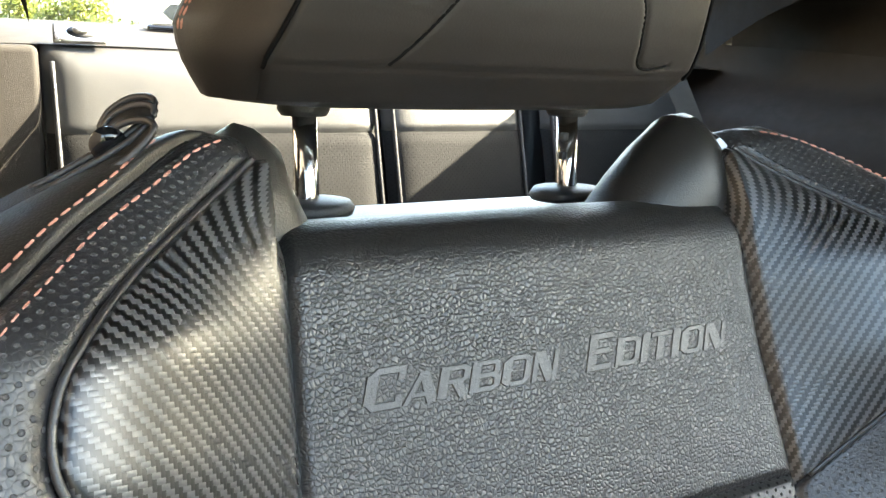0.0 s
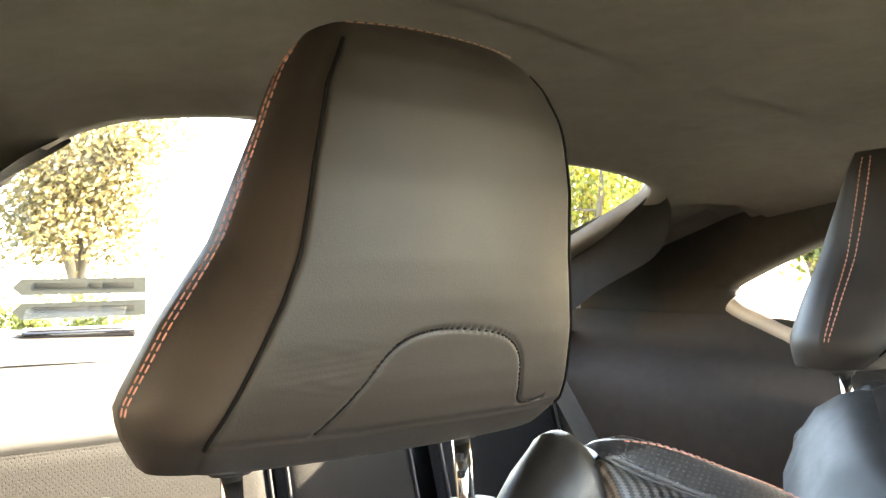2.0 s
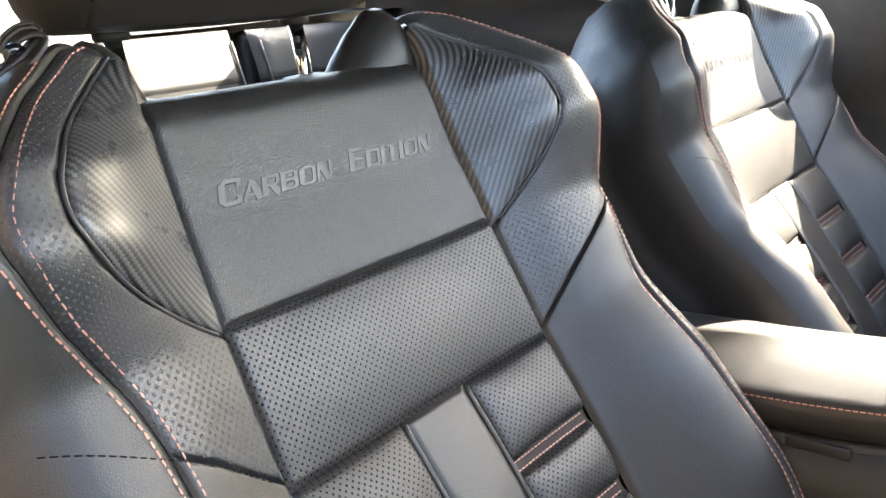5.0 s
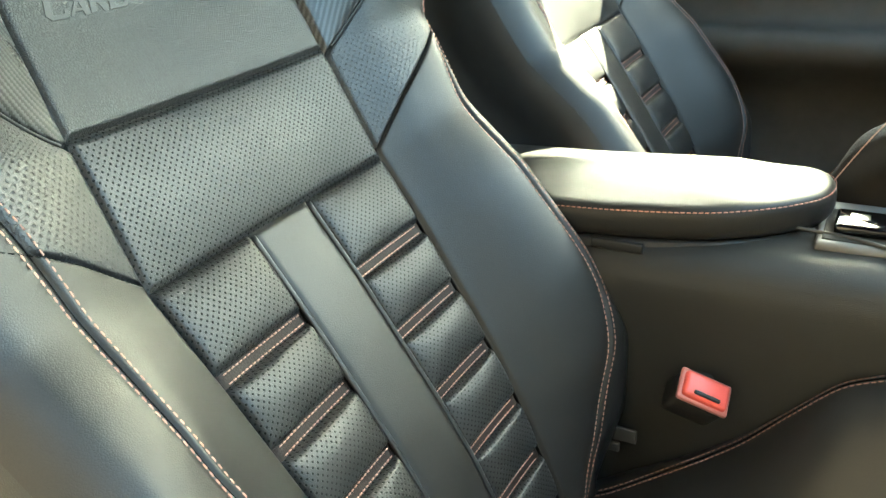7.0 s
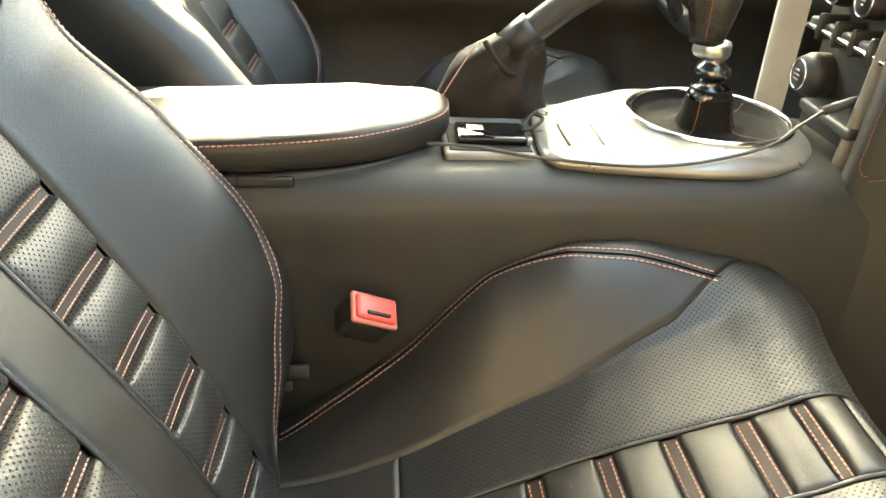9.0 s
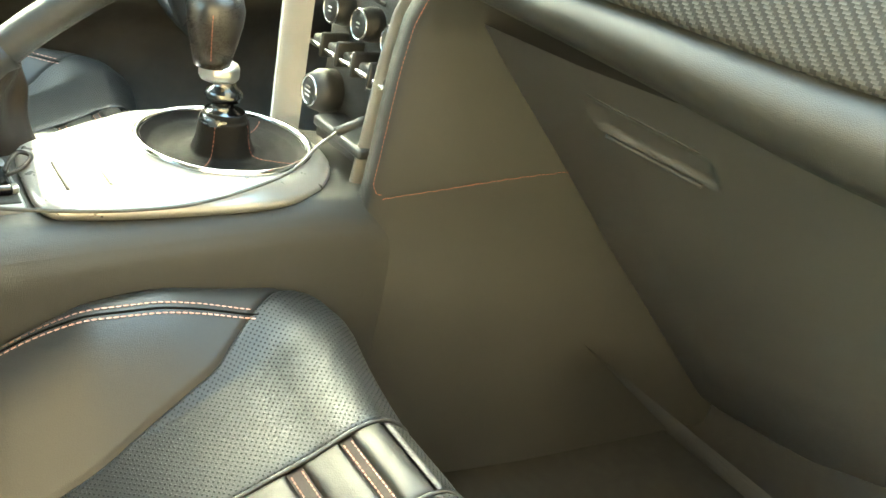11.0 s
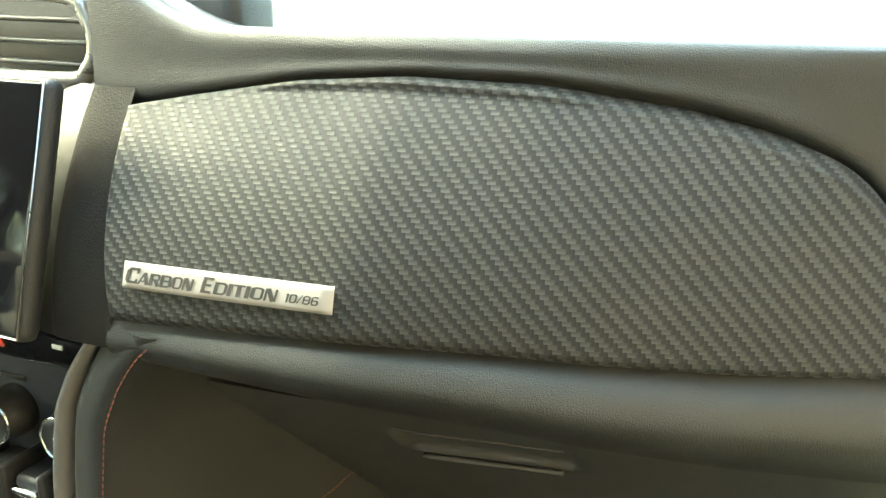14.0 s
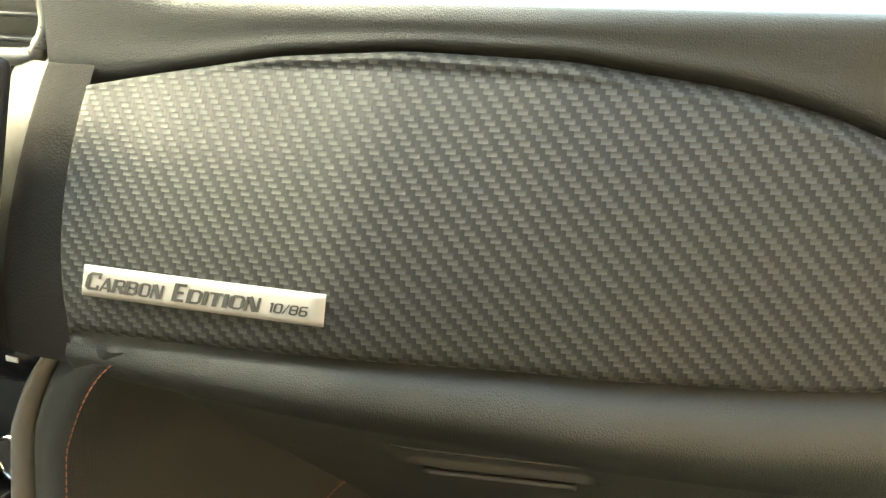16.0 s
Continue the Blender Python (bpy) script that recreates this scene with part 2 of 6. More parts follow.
def grid(name, fn, nu, nv, uvfn=None, flip=False):
    """A sheet: fn(a, b) for a, b in 0..1."""
    vs, uv = [], []
    for j in range(nv + 1):
        for i in range(nu + 1):
            a, b = i / nu, j / nv
            p = fn(a, b)
            vs.append(p)
            uv.append(uvfn(a, b) if uvfn else (a, b))
    fs = []
    for j in range(nv):
        for i in range(nu):
            k = j * (nu + 1) + i
            f = (k, k + 1, k + nu + 2, k + nu + 1)
            fs.append(f[::-1] if flip else f)
    return mesh_of(name, vs, fs, uv)


def loft(name, rings, cap0=True, cap1=True, closed=True):
    """Joins rings of equally many points."""
    n = len(rings[0])
    vs = [p for r in rings for p in r]
    fs = []
    for j in range(len(rings) - 1):
        for i in range(n if closed else n - 1):
            k = (i + 1) % n
            fs.append((j * n + i, j * n + k, (j + 1) * n + k, (j + 1) * n + i))
    if cap0:
        fs.append(tuple(range(n))[::-1])
    if cap1:
        fs.append(tuple((len(rings) - 1) * n + i for i in range(n)))
    return mesh_of(name, vs, fs)


def tube(name, pts, radius, sides=8, closed=False, taper=None):
    pts = [Vector(p) for p in pts]
    rings, ref = [], Vector((0.3, 0.2, 0.9)).normalized()
    n = len(pts)
    for i, p in enumerate(pts):
        a, b = pts[(i - 1) % n if closed else max(i - 1, 0)], pts[(i + 1) % n if closed else min(i + 1, n - 1)]
        t = (b - a).normalized()
        u = (ref - t * ref.dot(t)).normalized()
        w = t.cross(u)
        r = radius * (taper(i / max(1, n - 1)) if taper else 1)
        rings.append([p + (u * math.cos(k * math.tau / sides) + w * math.sin(k * math.tau / sides)) * r for k in range(sides)])
    if closed:
        rings.append(rings[0])
    return loft(name, rings, not closed, not closed)


def smooth_line(ctrl, n=40, closed=False):
    """Catmull-Rom curve through control points."""
    P = [Vector(p) for p in ctrl]
    out, m = [], len(P)
    segs = m if closed else m - 1
    for k in range(n + (0 if closed else 1)):
        s = k / n * segs
        i = min(int(s), segs - 1)
        f = s - i
        g = (lambda j: P[j % m]) if closed else (lambda j: P[max(0, min(m - 1, j))])
        a, b, c, d = g(i - 1), g(i), g(i + 1), g(i + 2)
        out.append(0.5 * ((2 * b) + (c - a) * f + (2 * a - 5 * b + 4 * c - d) * f * f + (3 * b - a - 3 * c + d) * f ** 3))
    return out


def resample(pts, step):
    pts = [Vector(p) for p in pts]
    acc, out = 0.0, [pts[0]]
    for a, b in zip(pts, pts[1:]):
        L = (b - a).length
        while acc + L >= step * len(out) and L > 1e-9:
            out.append(a.lerp(b, (step * len(out) - acc) / L))
        acc += L
    return out


def stitches(name, pts, normal, pitch=0.0056, length=0.0042, width=0.0011, height=0.0009):
    """A row of single stitches along a line of points, each a small rounded bar."""
    line = resample(pts, pitch)
    vs, fs = [], []
    for a, b in zip(line, line[1:]):
        t = b - a
        if t.length < 1e-6:
            continue
        t.normalize()
        n = Vector(normal(a)).normalized()
        s = t.cross(n).normalized()
        c = (a + b) / 2
        h = length / 2
        k = len(vs)
        for f, lift, wd in ((-1, -0.2, 0.5), (-0.6, 0.8, 1), (0.6, 0.8, 1), (1, -0.2, 0.5)):
            q = c + t * (h * f)
            vs += [q - s * width * wd * 0.5, q + n * height * lift, q + s * width * wd * 0.5]
        for j in range(3):
            m = k + 3 * j
            fs += [(m, m + 3, m + 4, m + 1), (m + 1, m + 4, m + 5, m + 2)]
    return mesh_of(name, vs, fs)


def rounded_box(name, sx, sy, sz, r=0.004, at=(0, 0, 0), seg=3):
    bm = bmesh.new()
    bmesh.ops.create_cube(bm, size=1.0)
    bmesh.ops.scale(bm, vec=(sx, sy, sz), verts=bm.verts)
    bmesh.ops.bevel(bm, geom=list(bm.edges), offset=min(r, sx * 0.49, sy * 0.49, sz * 0.49), segments=seg, affect="EDGES", profile=0.5)
    bmesh.ops.translate(bm, vec=at, verts=bm.verts)
    me = bpy.data.meshes.new(name)
    bm.to_mesh(me)
    bm.free()
    me.polygons.foreach_set("use_smooth", [True] * len(me.polygons))
    return me


def turned(name, profile, axis="Z", at=(0, 0, 0), sides=32, squash=(1, 1)):
    """A body of revolution from (radius, height) pairs."""
    rings = []
    for r, h in profile:
        ring = []
        for k in range(sides):
            c, s = math.cos(k * math.tau / sides) * r * squash[0], math.sin(k * math.tau / sides) * r * squash[1]
            p = {"Z": (c, s, h), "Y": (c, h, s), "X": (h, c, s)}[axis]
            ring.append(Vector(p) + Vector(at))
        rings.append(ring)
    return loft(name, rings)


def table(xs, ys):
    """A smooth function through a few values."""
    fx = np.linspace(xs[0], xs[-1], 400)
    fy = np.interp(fx, xs, ys)
    w = 17
    k = np.hanning(w + 2)[1:-1]
    k /= k.sum()
    pad = np.r_[2 * fy[0] - fy[w:0:-1], fy, 2 * fy[-1] - fy[-2:-w - 2:-1]]
    sm = np.convolve(pad, k, "same")[w:-w]
    return lambda v: float(np.interp(v, fx, sm))


# Square-shouldered capitals: strokes as (points, width) in units of the letter's height.
STEM = ([(.12, 0), (.12, 1)], .24)
GLYPHS = {
    "C": (.86, [([(.78, .66), (.78, .92), (.24, .92), (.12, .80), (.12, .20), (.24, .08), (.78, .08), (.78, .30)], .16), ([(.13, .16), (.13, .84)], .26)]),
    "A": (.84, [([(.06, 0), (.38, .96)], .13), ([(.40, 1), (.72, 0)], .25), ([(.18, .27), (.60, .27)], .13)]),
    "R": (.82, [STEM, ([(.12, .92), (.60, .92), (.69, .84), (.69, .59), (.60, .50), (.12, .50)], .15), ([(.44, .50), (.70, 0)], .24)]),
    "B": (.84, [STEM, ([(.12, .925), (.60, .925), (.68, .86), (.68, .60), (.60, .52), (.12, .52)], .15), ([(.58, .52), (.71, .42), (.71, .16), (.60, .075), (.12, .075)], .16)]),
    "O": (.84, [([(.24, .075), (.12, .18), (.12, .82), (.24, .925), (.58, .925), (.70, .82), (.70, .18), (.58, .075), (.24, .075)], .15), ([(.13, .16), (.13, .84)], .24)]),
    "N": (.80, [([(.08, 0), (.08, 1)], .13), ([(.15, 1), (.56, 0)], .27), ([(.66, 0), (.66, 1)], .13)]),
    "E": (.76, [STEM, ([(.12, .92), (.68, .92)], .16), ([(.12, .51), (.60, .51)], .15), ([(.12, .08), (.68, .08)], .16)]),
    "D": (.84, [STEM, ([(.12, .925), (.56, .925), (.70, .80), (.70, .20), (.56, .075), (.12, .075)], .16)]),
    "I": (.30, [STEM]),
    "T": (.76, [([(.0, .92), (.70, .92)], .16), ([(.35, 0), (.35, .9)], .24)]),
    "1": (.42, [([(.24, 0), (.24, 1)], .18), ([(.06, .84), (.24, .93)], .13)]),
    "0": (.84, [([(.24, .075), (.12, .18), (.12, .82), (.24, .925), (.58, .925), (.70, .82), (.70, .18), (.58, .075), (.24, .075)], .15)]),
    "/": (.52, [([(.02, 0), (.44, 1)], .09)]),
    "8": (.84, [([(.24, .075), (.12, .18), (.12, .82), (.24, .925), (.58, .925), (.70, .82), (.70, .18), (.58, .075), (.24, .075)], .15), ([(.14, .51), (.68, .51)], .14)]),
    "6": (.84, [([(.70, .925), (.24, .925), (.12, .82), (.12, .18), (.24, .075), (.58, .075), (.70, .18), (.70, .42), (.58, .53), (.14, .53)], .15)]),
}


def letters(name, text, height, place, width=None, shear=0.22, raise_by=0.0, bevel=0.0):
    """Lettering as a mesh of raised strokes; place(x, y, z) lays the flat letters on a surface."""
    total = sum(GLYPHS[c][0] for c in text) * height
    fit = (width / total) if width else 1.0
    vs, fs = [], []
    pen, layer = 0.0, 0
    for c in text:
        adv, strokes = GLYPHS[c]
        for pts, th in strokes:
            layer += 1
            top = raise_by + 0.00002 * (layer % 5)
            line = []
            for (xa, ya), (xb, yb) in zip(pts, pts[1:]):
                steps = max(1, int(math.hypot(xb - xa, yb - ya) / .34))
                line += [(xa + (xb - xa) * k / steps, ya + (yb - ya) * k / steps) for k in range(steps)]
            line.append(pts[-1])
            k0 = len(vs)
            for i, (x, y) in enumerate(line):
                a = Vector(line[max(0, i - 1)])
                b = Vector(line[min(len(line) - 1, i + 1)])
                p = Vector((x, y))
                d0, d1 = (p - a), (b - p)
                d0 = (d0 if d0.length else d1).normalized()
                d1 = (d1 if d1.length else d0).normalized()
                m = (d0 + d1).normalized()
                nrm = Vector((-m.y, m.x)) / max(.55, m.dot(d1))
                for off, z in ((-th / 2 - bevel / height, 0.0), (-th / 2, top), (th / 2, top), (th / 2 + bevel / height, 0.0)):
                    q = p + nrm * off
                    vs.append(place((pen + q.x) * height * fit + q.y * height * shear, q.y * height, z))
            for i in range(len(line) - 1):
                for e in range(3):
                    k = k0 + 4 * i + e
                    fs.append((k, k + 4, k + 5, k + 1)[::-1])
            last = k0 + 4 * (len(line) - 1)
            fs += [(k0, k0 + 1, k0 + 2, k0 + 3)[::-1], (last, last + 1, last + 2, last + 3)]
        pen += adv
    me = mesh_of(name, vs, fs, smooth=False)
    return me, total * fit

# ---- front seats ----
# The backrest is a curved sheet over (x, v): v runs up the reclined back.
BACK_Y = table([.28, .36, .42, .487, .535, .633, .69, .78, .84, .90, .925, .96],
               [-.290, -.262, -.237, -.206, -.178, -.114, -.073, -.029, 0.0, .022, .033, .05])
BACK_N = Vector((0, -.861, .508))
BACK_T = Vector((0, .508, .861))
INNER = table([.30, .42, .55, .69, .78, .84, .92, .96], [.105, .110, .120, .1305, .1265, .123, .119, .118])
OUTER = table([.30, .36, .40, .46, .55, .64, .70, .77, .82, .86, .895, .925, .95], [.19, .21, .238, .258, .262, .26, .255, .247, .256, .252, .226, .182, .135])
CREST = table([.30, .36, .41, .47, .55, .63, .70, .775, .83, .87, .91, .95], [-.02, .0, .045, .072, .072, .064, .044, .038, .068, .062, .025, -.01])


def back_h(x, v):
    a, xi, xo = abs(x), INNER(v), OUTER(v)
    if a <= xi:
        return 0.007 * (a / xi) ** 3
    t = min(1.0, (a - xi) / max(0.004, xo - xi))
    s = math.sin(min(t / 0.82, 1.0) * math.pi / 2) ** 1.25
    return 0.007 + (CREST(v) - 0.007) * s - 0.022 * max(0.0, (t - 0.72) / 0.28) ** 2


ROLL_AT, ROLL_R = .893, .030


def back(x, v, lift=0.0):
    """A point of the backrest; past ROLL_AT the middle rolls over backwards."""
    a = abs(x)
    if a < INNER(v) + 0.004 and v > ROLL_AT:
        th = (v - ROLL_AT) / ROLL_R
        p = Vector((x, BACK_Y(ROLL_AT), ROLL_AT)) + BACK_N * back_h(x, ROLL_AT)
        r = ROLL_R + lift
        return p - BACK_N * ROLL_R + BACK_T * (r * math.sin(th)) + BACK_N * (r * math.cos(th))
    p = Vector((x, BACK_Y(v), v)) + BACK_N * (back_h(x, v) + lift)
    if a > .12 and v > .62:
        # full shoulders outside the patches
        lo = PATCH_R(max(v, .80))
        k = max(0.0, min(1.15, (a - lo) / max(.01, OUTER(v) - lo)))
        p += Vector((math.copysign(WIDE(v) * k, x), 0, 0)) + BACK_N * (LIFT(v) * k)
    return p


def back_normal(p):
    x, v = p[0], p[1]
    e = 0.002
    n = (back(x + e, v) - back(x - e, v)).cross(back(x, v + e) - back(x, v - e))
    return n.normalized()


def seam_dip(d, depth=0.0034, width=0.0029):
    return depth * math.exp(-(d / width) ** 2)


def sheet(name, v0, v1, left, right, nu, nv, surf, puff=0.0, dips=(1, 1, 1, 1), depth=0.0030, width=0.0021, mirror=False, extra=None):
    """A sewn panel: sinks into the seams along its borders and swells between them. dips: left, right, bottom, top."""
    def ease(k, n):
        t = k / n
        return 0.5 - 0.5 * math.cos(math.pi * t) if n > 6 else t
    nu, nv = int(nu * 1.5), int(nv * 1.5)
    vs, uv = [], []
    for j in range(nv + 1):
        fv = 0.2 * (j / nv) + 0.8 * ease(j, nv)
        v = v0 + (v1 - v0) * fv
        l, r = left(v), right(v)
        for i in range(nu + 1):
            fu = 0.2 * (i / nu) + 0.8 * ease(i, nu)
            x = l + (r - l) * fu
            ds = (x - l, r - x, (v - v0) * 1.16, (v1 - v) * 1.16)
            drop = max([seam_dip(d, depth, width) for d, on in zip(ds, dips) if on] or [0.0])
            swell = puff * (4 * fu * (1 - fu)) ** 0.6 * (4 * fv * (1 - fv)) ** 0.6
            lift = swell - drop + (extra(x, v) if extra else 0.0)
            xx = -x if mirror else x
            vs.append(surf(xx, v, lift))
    # texture space follows the lengths along the sheet, so that holes and threads stay true to size
    rows = [vs[j * (nu + 1):(j + 1) * (nu + 1)] for j in range(nv + 1)]
    high, ref = v0 * 1.16, min(2, nu)
    for j, row in enumerate(rows):
        if j:
            high += (row[ref] - rows[j - 1][ref]).length
        far = -left(v0 + (v1 - v0) * (.2 * (j / nv) + .8 * ease(j, nv)))
        for i, p in enumerate(row):
            if i:
                far -= (p - row[i - 1]).length
            uv.append((far, high))
    fs = []
    for j in range(nv):
        for i in range(nu):
            k = j * (nu + 1) + i
            f = (k, k + 1, k + nu + 2, k + nu + 1)
            fs.append(f[::-1] if mirror else f)
    return mesh_of(name, vs, fs, uv)


def back_line(pts, lift=0.0, n=40):
    """A smooth line over the backrest from (x, v) pairs."""
    return [back(p[0], p[1], lift) for p in smooth_line([(x, v, 0) for x, v in pts], n)]


def on_back(pts, name, lift=0.0015, n=60, **kw):
    flat = smooth_line([(x, v, 0) for x, v in pts], n)
    p3 = [back(p[0], p[1], lift) for p in flat]
    near = [(q, f) for q, f in zip(p3, flat)]
    return stitches(name, p3, lambda a: back_normal(min(near, key=lambda w: (w[0] - a).length_squared)[1]), **kw)


PATCH_R = table([.775, .79, .804, .822, .84, .86, .885, .912, .937], [.126, .155, .179, .198, .2055, .203, .186, .158, .128])
# seam between the front of the bolster and its side, on either side of the seat
SEAM_OUT = table([.335, .40, .50, .567, .61, .69, .74, .765, .79, .81, .825, .838, .86, .885, .91, .94, .95], [.150, .160, .172, .180, .1905, .1905, .192, .195, .206, .2175, .225, .2285, .222, .205, .181, .142, .130])
SEAM_IN = table([.335, .36, .42, .47, .51, .56, .62, .68, .72, .75, .78, .82, .86, .895, .925, .95], [.130, .140, .165, .197, .220, .226, .224, .222, .226, .232, .240, .246, .2425, .2165, .1725, .130])
WIDE = table([.30, .62, .68, .72, .76, .80, .85, .90, .96], [0, 0, .006, .014, .023, .026, .027, .026, .024])
LIFT = table([.30, .80, .86, .90, .93, .96], [0, 0, .003, .009, .018, .025])
RIBS = [.633, .584, .535, .487, .439, .392]
STRIP = 0.0325


def line_x(v):
    return INNER(.695) + (v - .695) / .075 * (OUTER(.77) - INNER(.695))


def upper_swell(x, v):
    """How far the upper middle panel swells out of the plain sheet."""
    fu, fv = max(.01, min(.99, (x + INNER(v)) / (2 * INNER(v)))), (v - .781) / (.968 - .781)
    return .004 * (4 * fu * (1 - fu)) ** .6 * (4 * fv * (1 - fv)) ** .6


def build_backrest(seat):
    c = new("backrest")
    c.parent = seat
    tagged(c, "reclined backrest of sewn black leather panels")
    # middle panels
    part("lining", sheet("lining", .335, .695, lambda v: -INNER(v), INNER, 24, 24, back, 0, (0, 0, 0, 0), extra=lambda x, v: -.0062), M_LEATHER, c)
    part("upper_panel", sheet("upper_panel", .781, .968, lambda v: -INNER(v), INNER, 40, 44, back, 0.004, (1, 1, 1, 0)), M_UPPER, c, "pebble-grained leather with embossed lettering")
    part("perforated_band", sheet("perforated_band", .690, .781, lambda v: -INNER(v), INNER, 40, 20, back, 0.005), M_PERF, c, "perforated leather band")
    part("centre_strip", sheet("centre_strip", .33, .690, lambda v: -STRIP, lambda v: STRIP, 10, 50, back, 0.003), M_LEATHER, c, "smooth leather strip between two pipings")
    for sgn in (1, -1):
        edges = [.690] + RIBS + [.34]
        for k in range(len(edges) - 1):
            hi, lo = edges[k], edges[k + 1]
            hi2 = hi - (0.0040 if k else 0)
            lo2 = lo + 0.0040
            part("rib_pad", sheet("rib_pad", lo2, hi2, lambda v: STRIP, INNER, 16, 12, back, 0.0065, depth=0.005, mirror=sgn < 0), M_PERF, c)
            if k < len(edges) - 2:
                part("rib_band", sheet("rib_band", lo - .0040, lo + .0040, lambda v: STRIP, INNER, 14, 4, back, 0.0, (1, 1, 0, 0), mirror=sgn < 0, extra=lambda x, v: -0.0034), M_BAND, c)
                for off in (-.0028, .0028):
                    part("rib_stitching", on_back([(sgn * (STRIP + .004), lo + off), (sgn * .075, lo + off), (sgn * (INNER(lo) - .004), lo + off)], "rib_stitching", -.0032, 24, pitch=.0042, length=.0032, width=.0010), M_THREAD_PALE, c, "pale red double stitching")
        part("strip_piping", tube("strip_piping", back_line([(sgn * STRIP, .34), (sgn * STRIP, .5), (sgn * STRIP, .688)], -.0005), .0022, 7), M_PIPING, c)
        # shoulder and side panels
        m = sgn < 0
        part("carbon_patch", sheet("carbon_patch", .776, .937, INNER, PATCH_R, 26, 40, back, 0.005, mirror=m), M_CARBON, c, "carbon-weave vinyl shoulder patch")
        seam = SEAM_IN if sgn > 0 else SEAM_OUT
        part("shoulder_panel", sheet("shoulder_panel", .697, .949, lambda v: INNER(v) if v < .776 else max(INNER(v), PATCH_R(v)),
             lambda v: max(INNER(v) + .001, min(line_x(v), seam(v))) if v < .77 else seam(v), 26, 70, back, 0.002, (1, 1, 0, 0), mirror=m), M_PERF_COARSE, c, "perforated leather shoulder panel")
        part("side_bolster", sheet("side_bolster", .335, .771, lambda v: INNER(v) if v < .697 else min(line_x(v), seam(v) - .0005), seam, 26, 70, back, 0.002, (1, 1, 0, 0), mirror=m), M_LEATHER, c, "smooth leather side bolster")
        part("edge_band", sheet("edge_band", .335, .949, seam, lambda v: max(OUTER(v), seam(v) + .001), 18, 90, back, 0.0, (1, 0, 0, 0), mirror=m), M_LEATHER, c, "smooth leather outer edge of the backrest")
        pipe = [(PATCH_R(v), v) for v in (.779, .79, .80, .815, .836, .855, .87, .89, .91, .93, .937)]
        part("patch_piping", tube("patch_piping", back_line([(sgn * x, v) for x, v in pipe], -.0004, 60), .0014, 7), M_PIPING, c)
        part("patch_seam", on_back([(sgn * (x + .0045), v) for x, v in pipe], "patch_seam", .0002, 60, pitch=.0048, length=.0036, width=.0009), M_THREAD_DARK, c)
        part("shoulder_seam", on_back([(sgn * (line_x(v) + .003), v) for v in (.70, .72, .745, .76)], "shoulder_seam", .0002, 30, pitch=.005, length=.0038, width=.0008), M_THREAD_DARK, c)
        # black tube sunk in the seam, standing in for the groove's shade
        part("seam_groove_shade", tube("seam_groove_shade", back_line([(sgn * seam(v), v) for v in np.linspace(.345, .943, 40)], -.0036, 120), .0010, 6), M_THREAD_DARK, c)
        for off in (-1, 1):
            off *= .0046 if sgn > 0 else .0048
            edge = [(sgn * (seam(v) + off), v) for v in (.775, .79, .80, .82, .84, .86, .88, .895, .91, .925, .938, .945)]
            part("edge_stitching", on_back(edge, "edge_stitching", .0012, 90, pitch=.0056, length=.0042, width=.0010), M_THREAD_RED, c, "orange-red double stitching")
            edge = [(sgn * (seam(v) + off), v) for v in (.36, .40, .44, .48, .52, .56, .60, .64, .68, .72, .75, .772)]
            part("bolster_stitching", on_back(edge, "bolster_stitching", .0010, 90, pitch=.0052, length=.0038, width=.0013), M_THREAD_PALE, c, "pale red double stitching")
        # rounded cap beside the post, over the end of the shoulder
        rings = []
        broad = ((.046, .893, .003, .006), (.054, .901, .012, .015), (.066, .913, .022, .021), (.079, .927, .032, .026), (.092, .9395, .040, .030), (.104, .9485, .045, .032), (.115, .9535, .047, .033), (.1235, .9545, .046, .033), (.130, .950, .040, .030), (.1335, .940, .030, .024))
        slim = ((.092, .893, .003, .005), (.0955, .902, .012, .013), (.101, .914, .022, .020), (.108, .928, .032, .026), (.117, .940, .040, .030), (.126, .9475, .044, .032), (.134, .950, .045, .033), (.140, .946, .040, .030), (.143, .936, .030, .024))
        for x, zt, rz, ry in (broad if sgn > 0 else slim):
            rings.append([Vector((sgn * (x - .006 * max(0, math.sin(q)) * (x > .11)), .062 + .10 * (zt - rz - .91) + ry * math.cos(q), zt - rz + rz * math.sin(q))) for q in (k * math.tau / 24 * -sgn for k in range(24))])
        part("shoulder_cap", loft("shoulder_cap", rings), M_LEATHER, c, "smooth leather cap at the shoulder's end")
    # shell: sides and back, continuing the outline backwards
    vs_ = list(np.linspace(.335, .949, 60))
    outline = [(OUTER(v), v) for v in vs_] + [(x, .955) for x in (.118, .08, .04, 0, -.04, -.08, -.118)] + [(-OUTER(v), v) for v in reversed(vs_)]
    rings = []
    for dep, out in ((0.0, 0.0), (-.008, .005), (-.025, .009), (-.055, .008), (-.085, -.004), (-.105, -.035)):
        ring = []
        for x, v in outline:
            mid = abs(x) < .119 and v > .95
            base = back(x, v if not mid else .958, 0)
            if mid:
                base = Vector((x, BACK_Y(.90) + .052, .904))
                q = base + Vector((0, -dep * .6, dep * .35 if dep < -.02 else 0))
            else:
                q = base + BACK_N * dep + Vector((math.copysign(out, x), 0, 0)) + BACK_T * (out * (1 if v > .88 else 0))
            ring.append(q)
        rings.append(ring)
    part("back_shell", loft("back_shell", rings, False, True), M_PLASTIC, c, "black rear shell of the backrest")
    part("top_deck", rounded_box("top_deck", .25, .115, .07, .022, (0, .105, .860), 5), M_LEATHER, c, "smooth leather top between the shoulders")
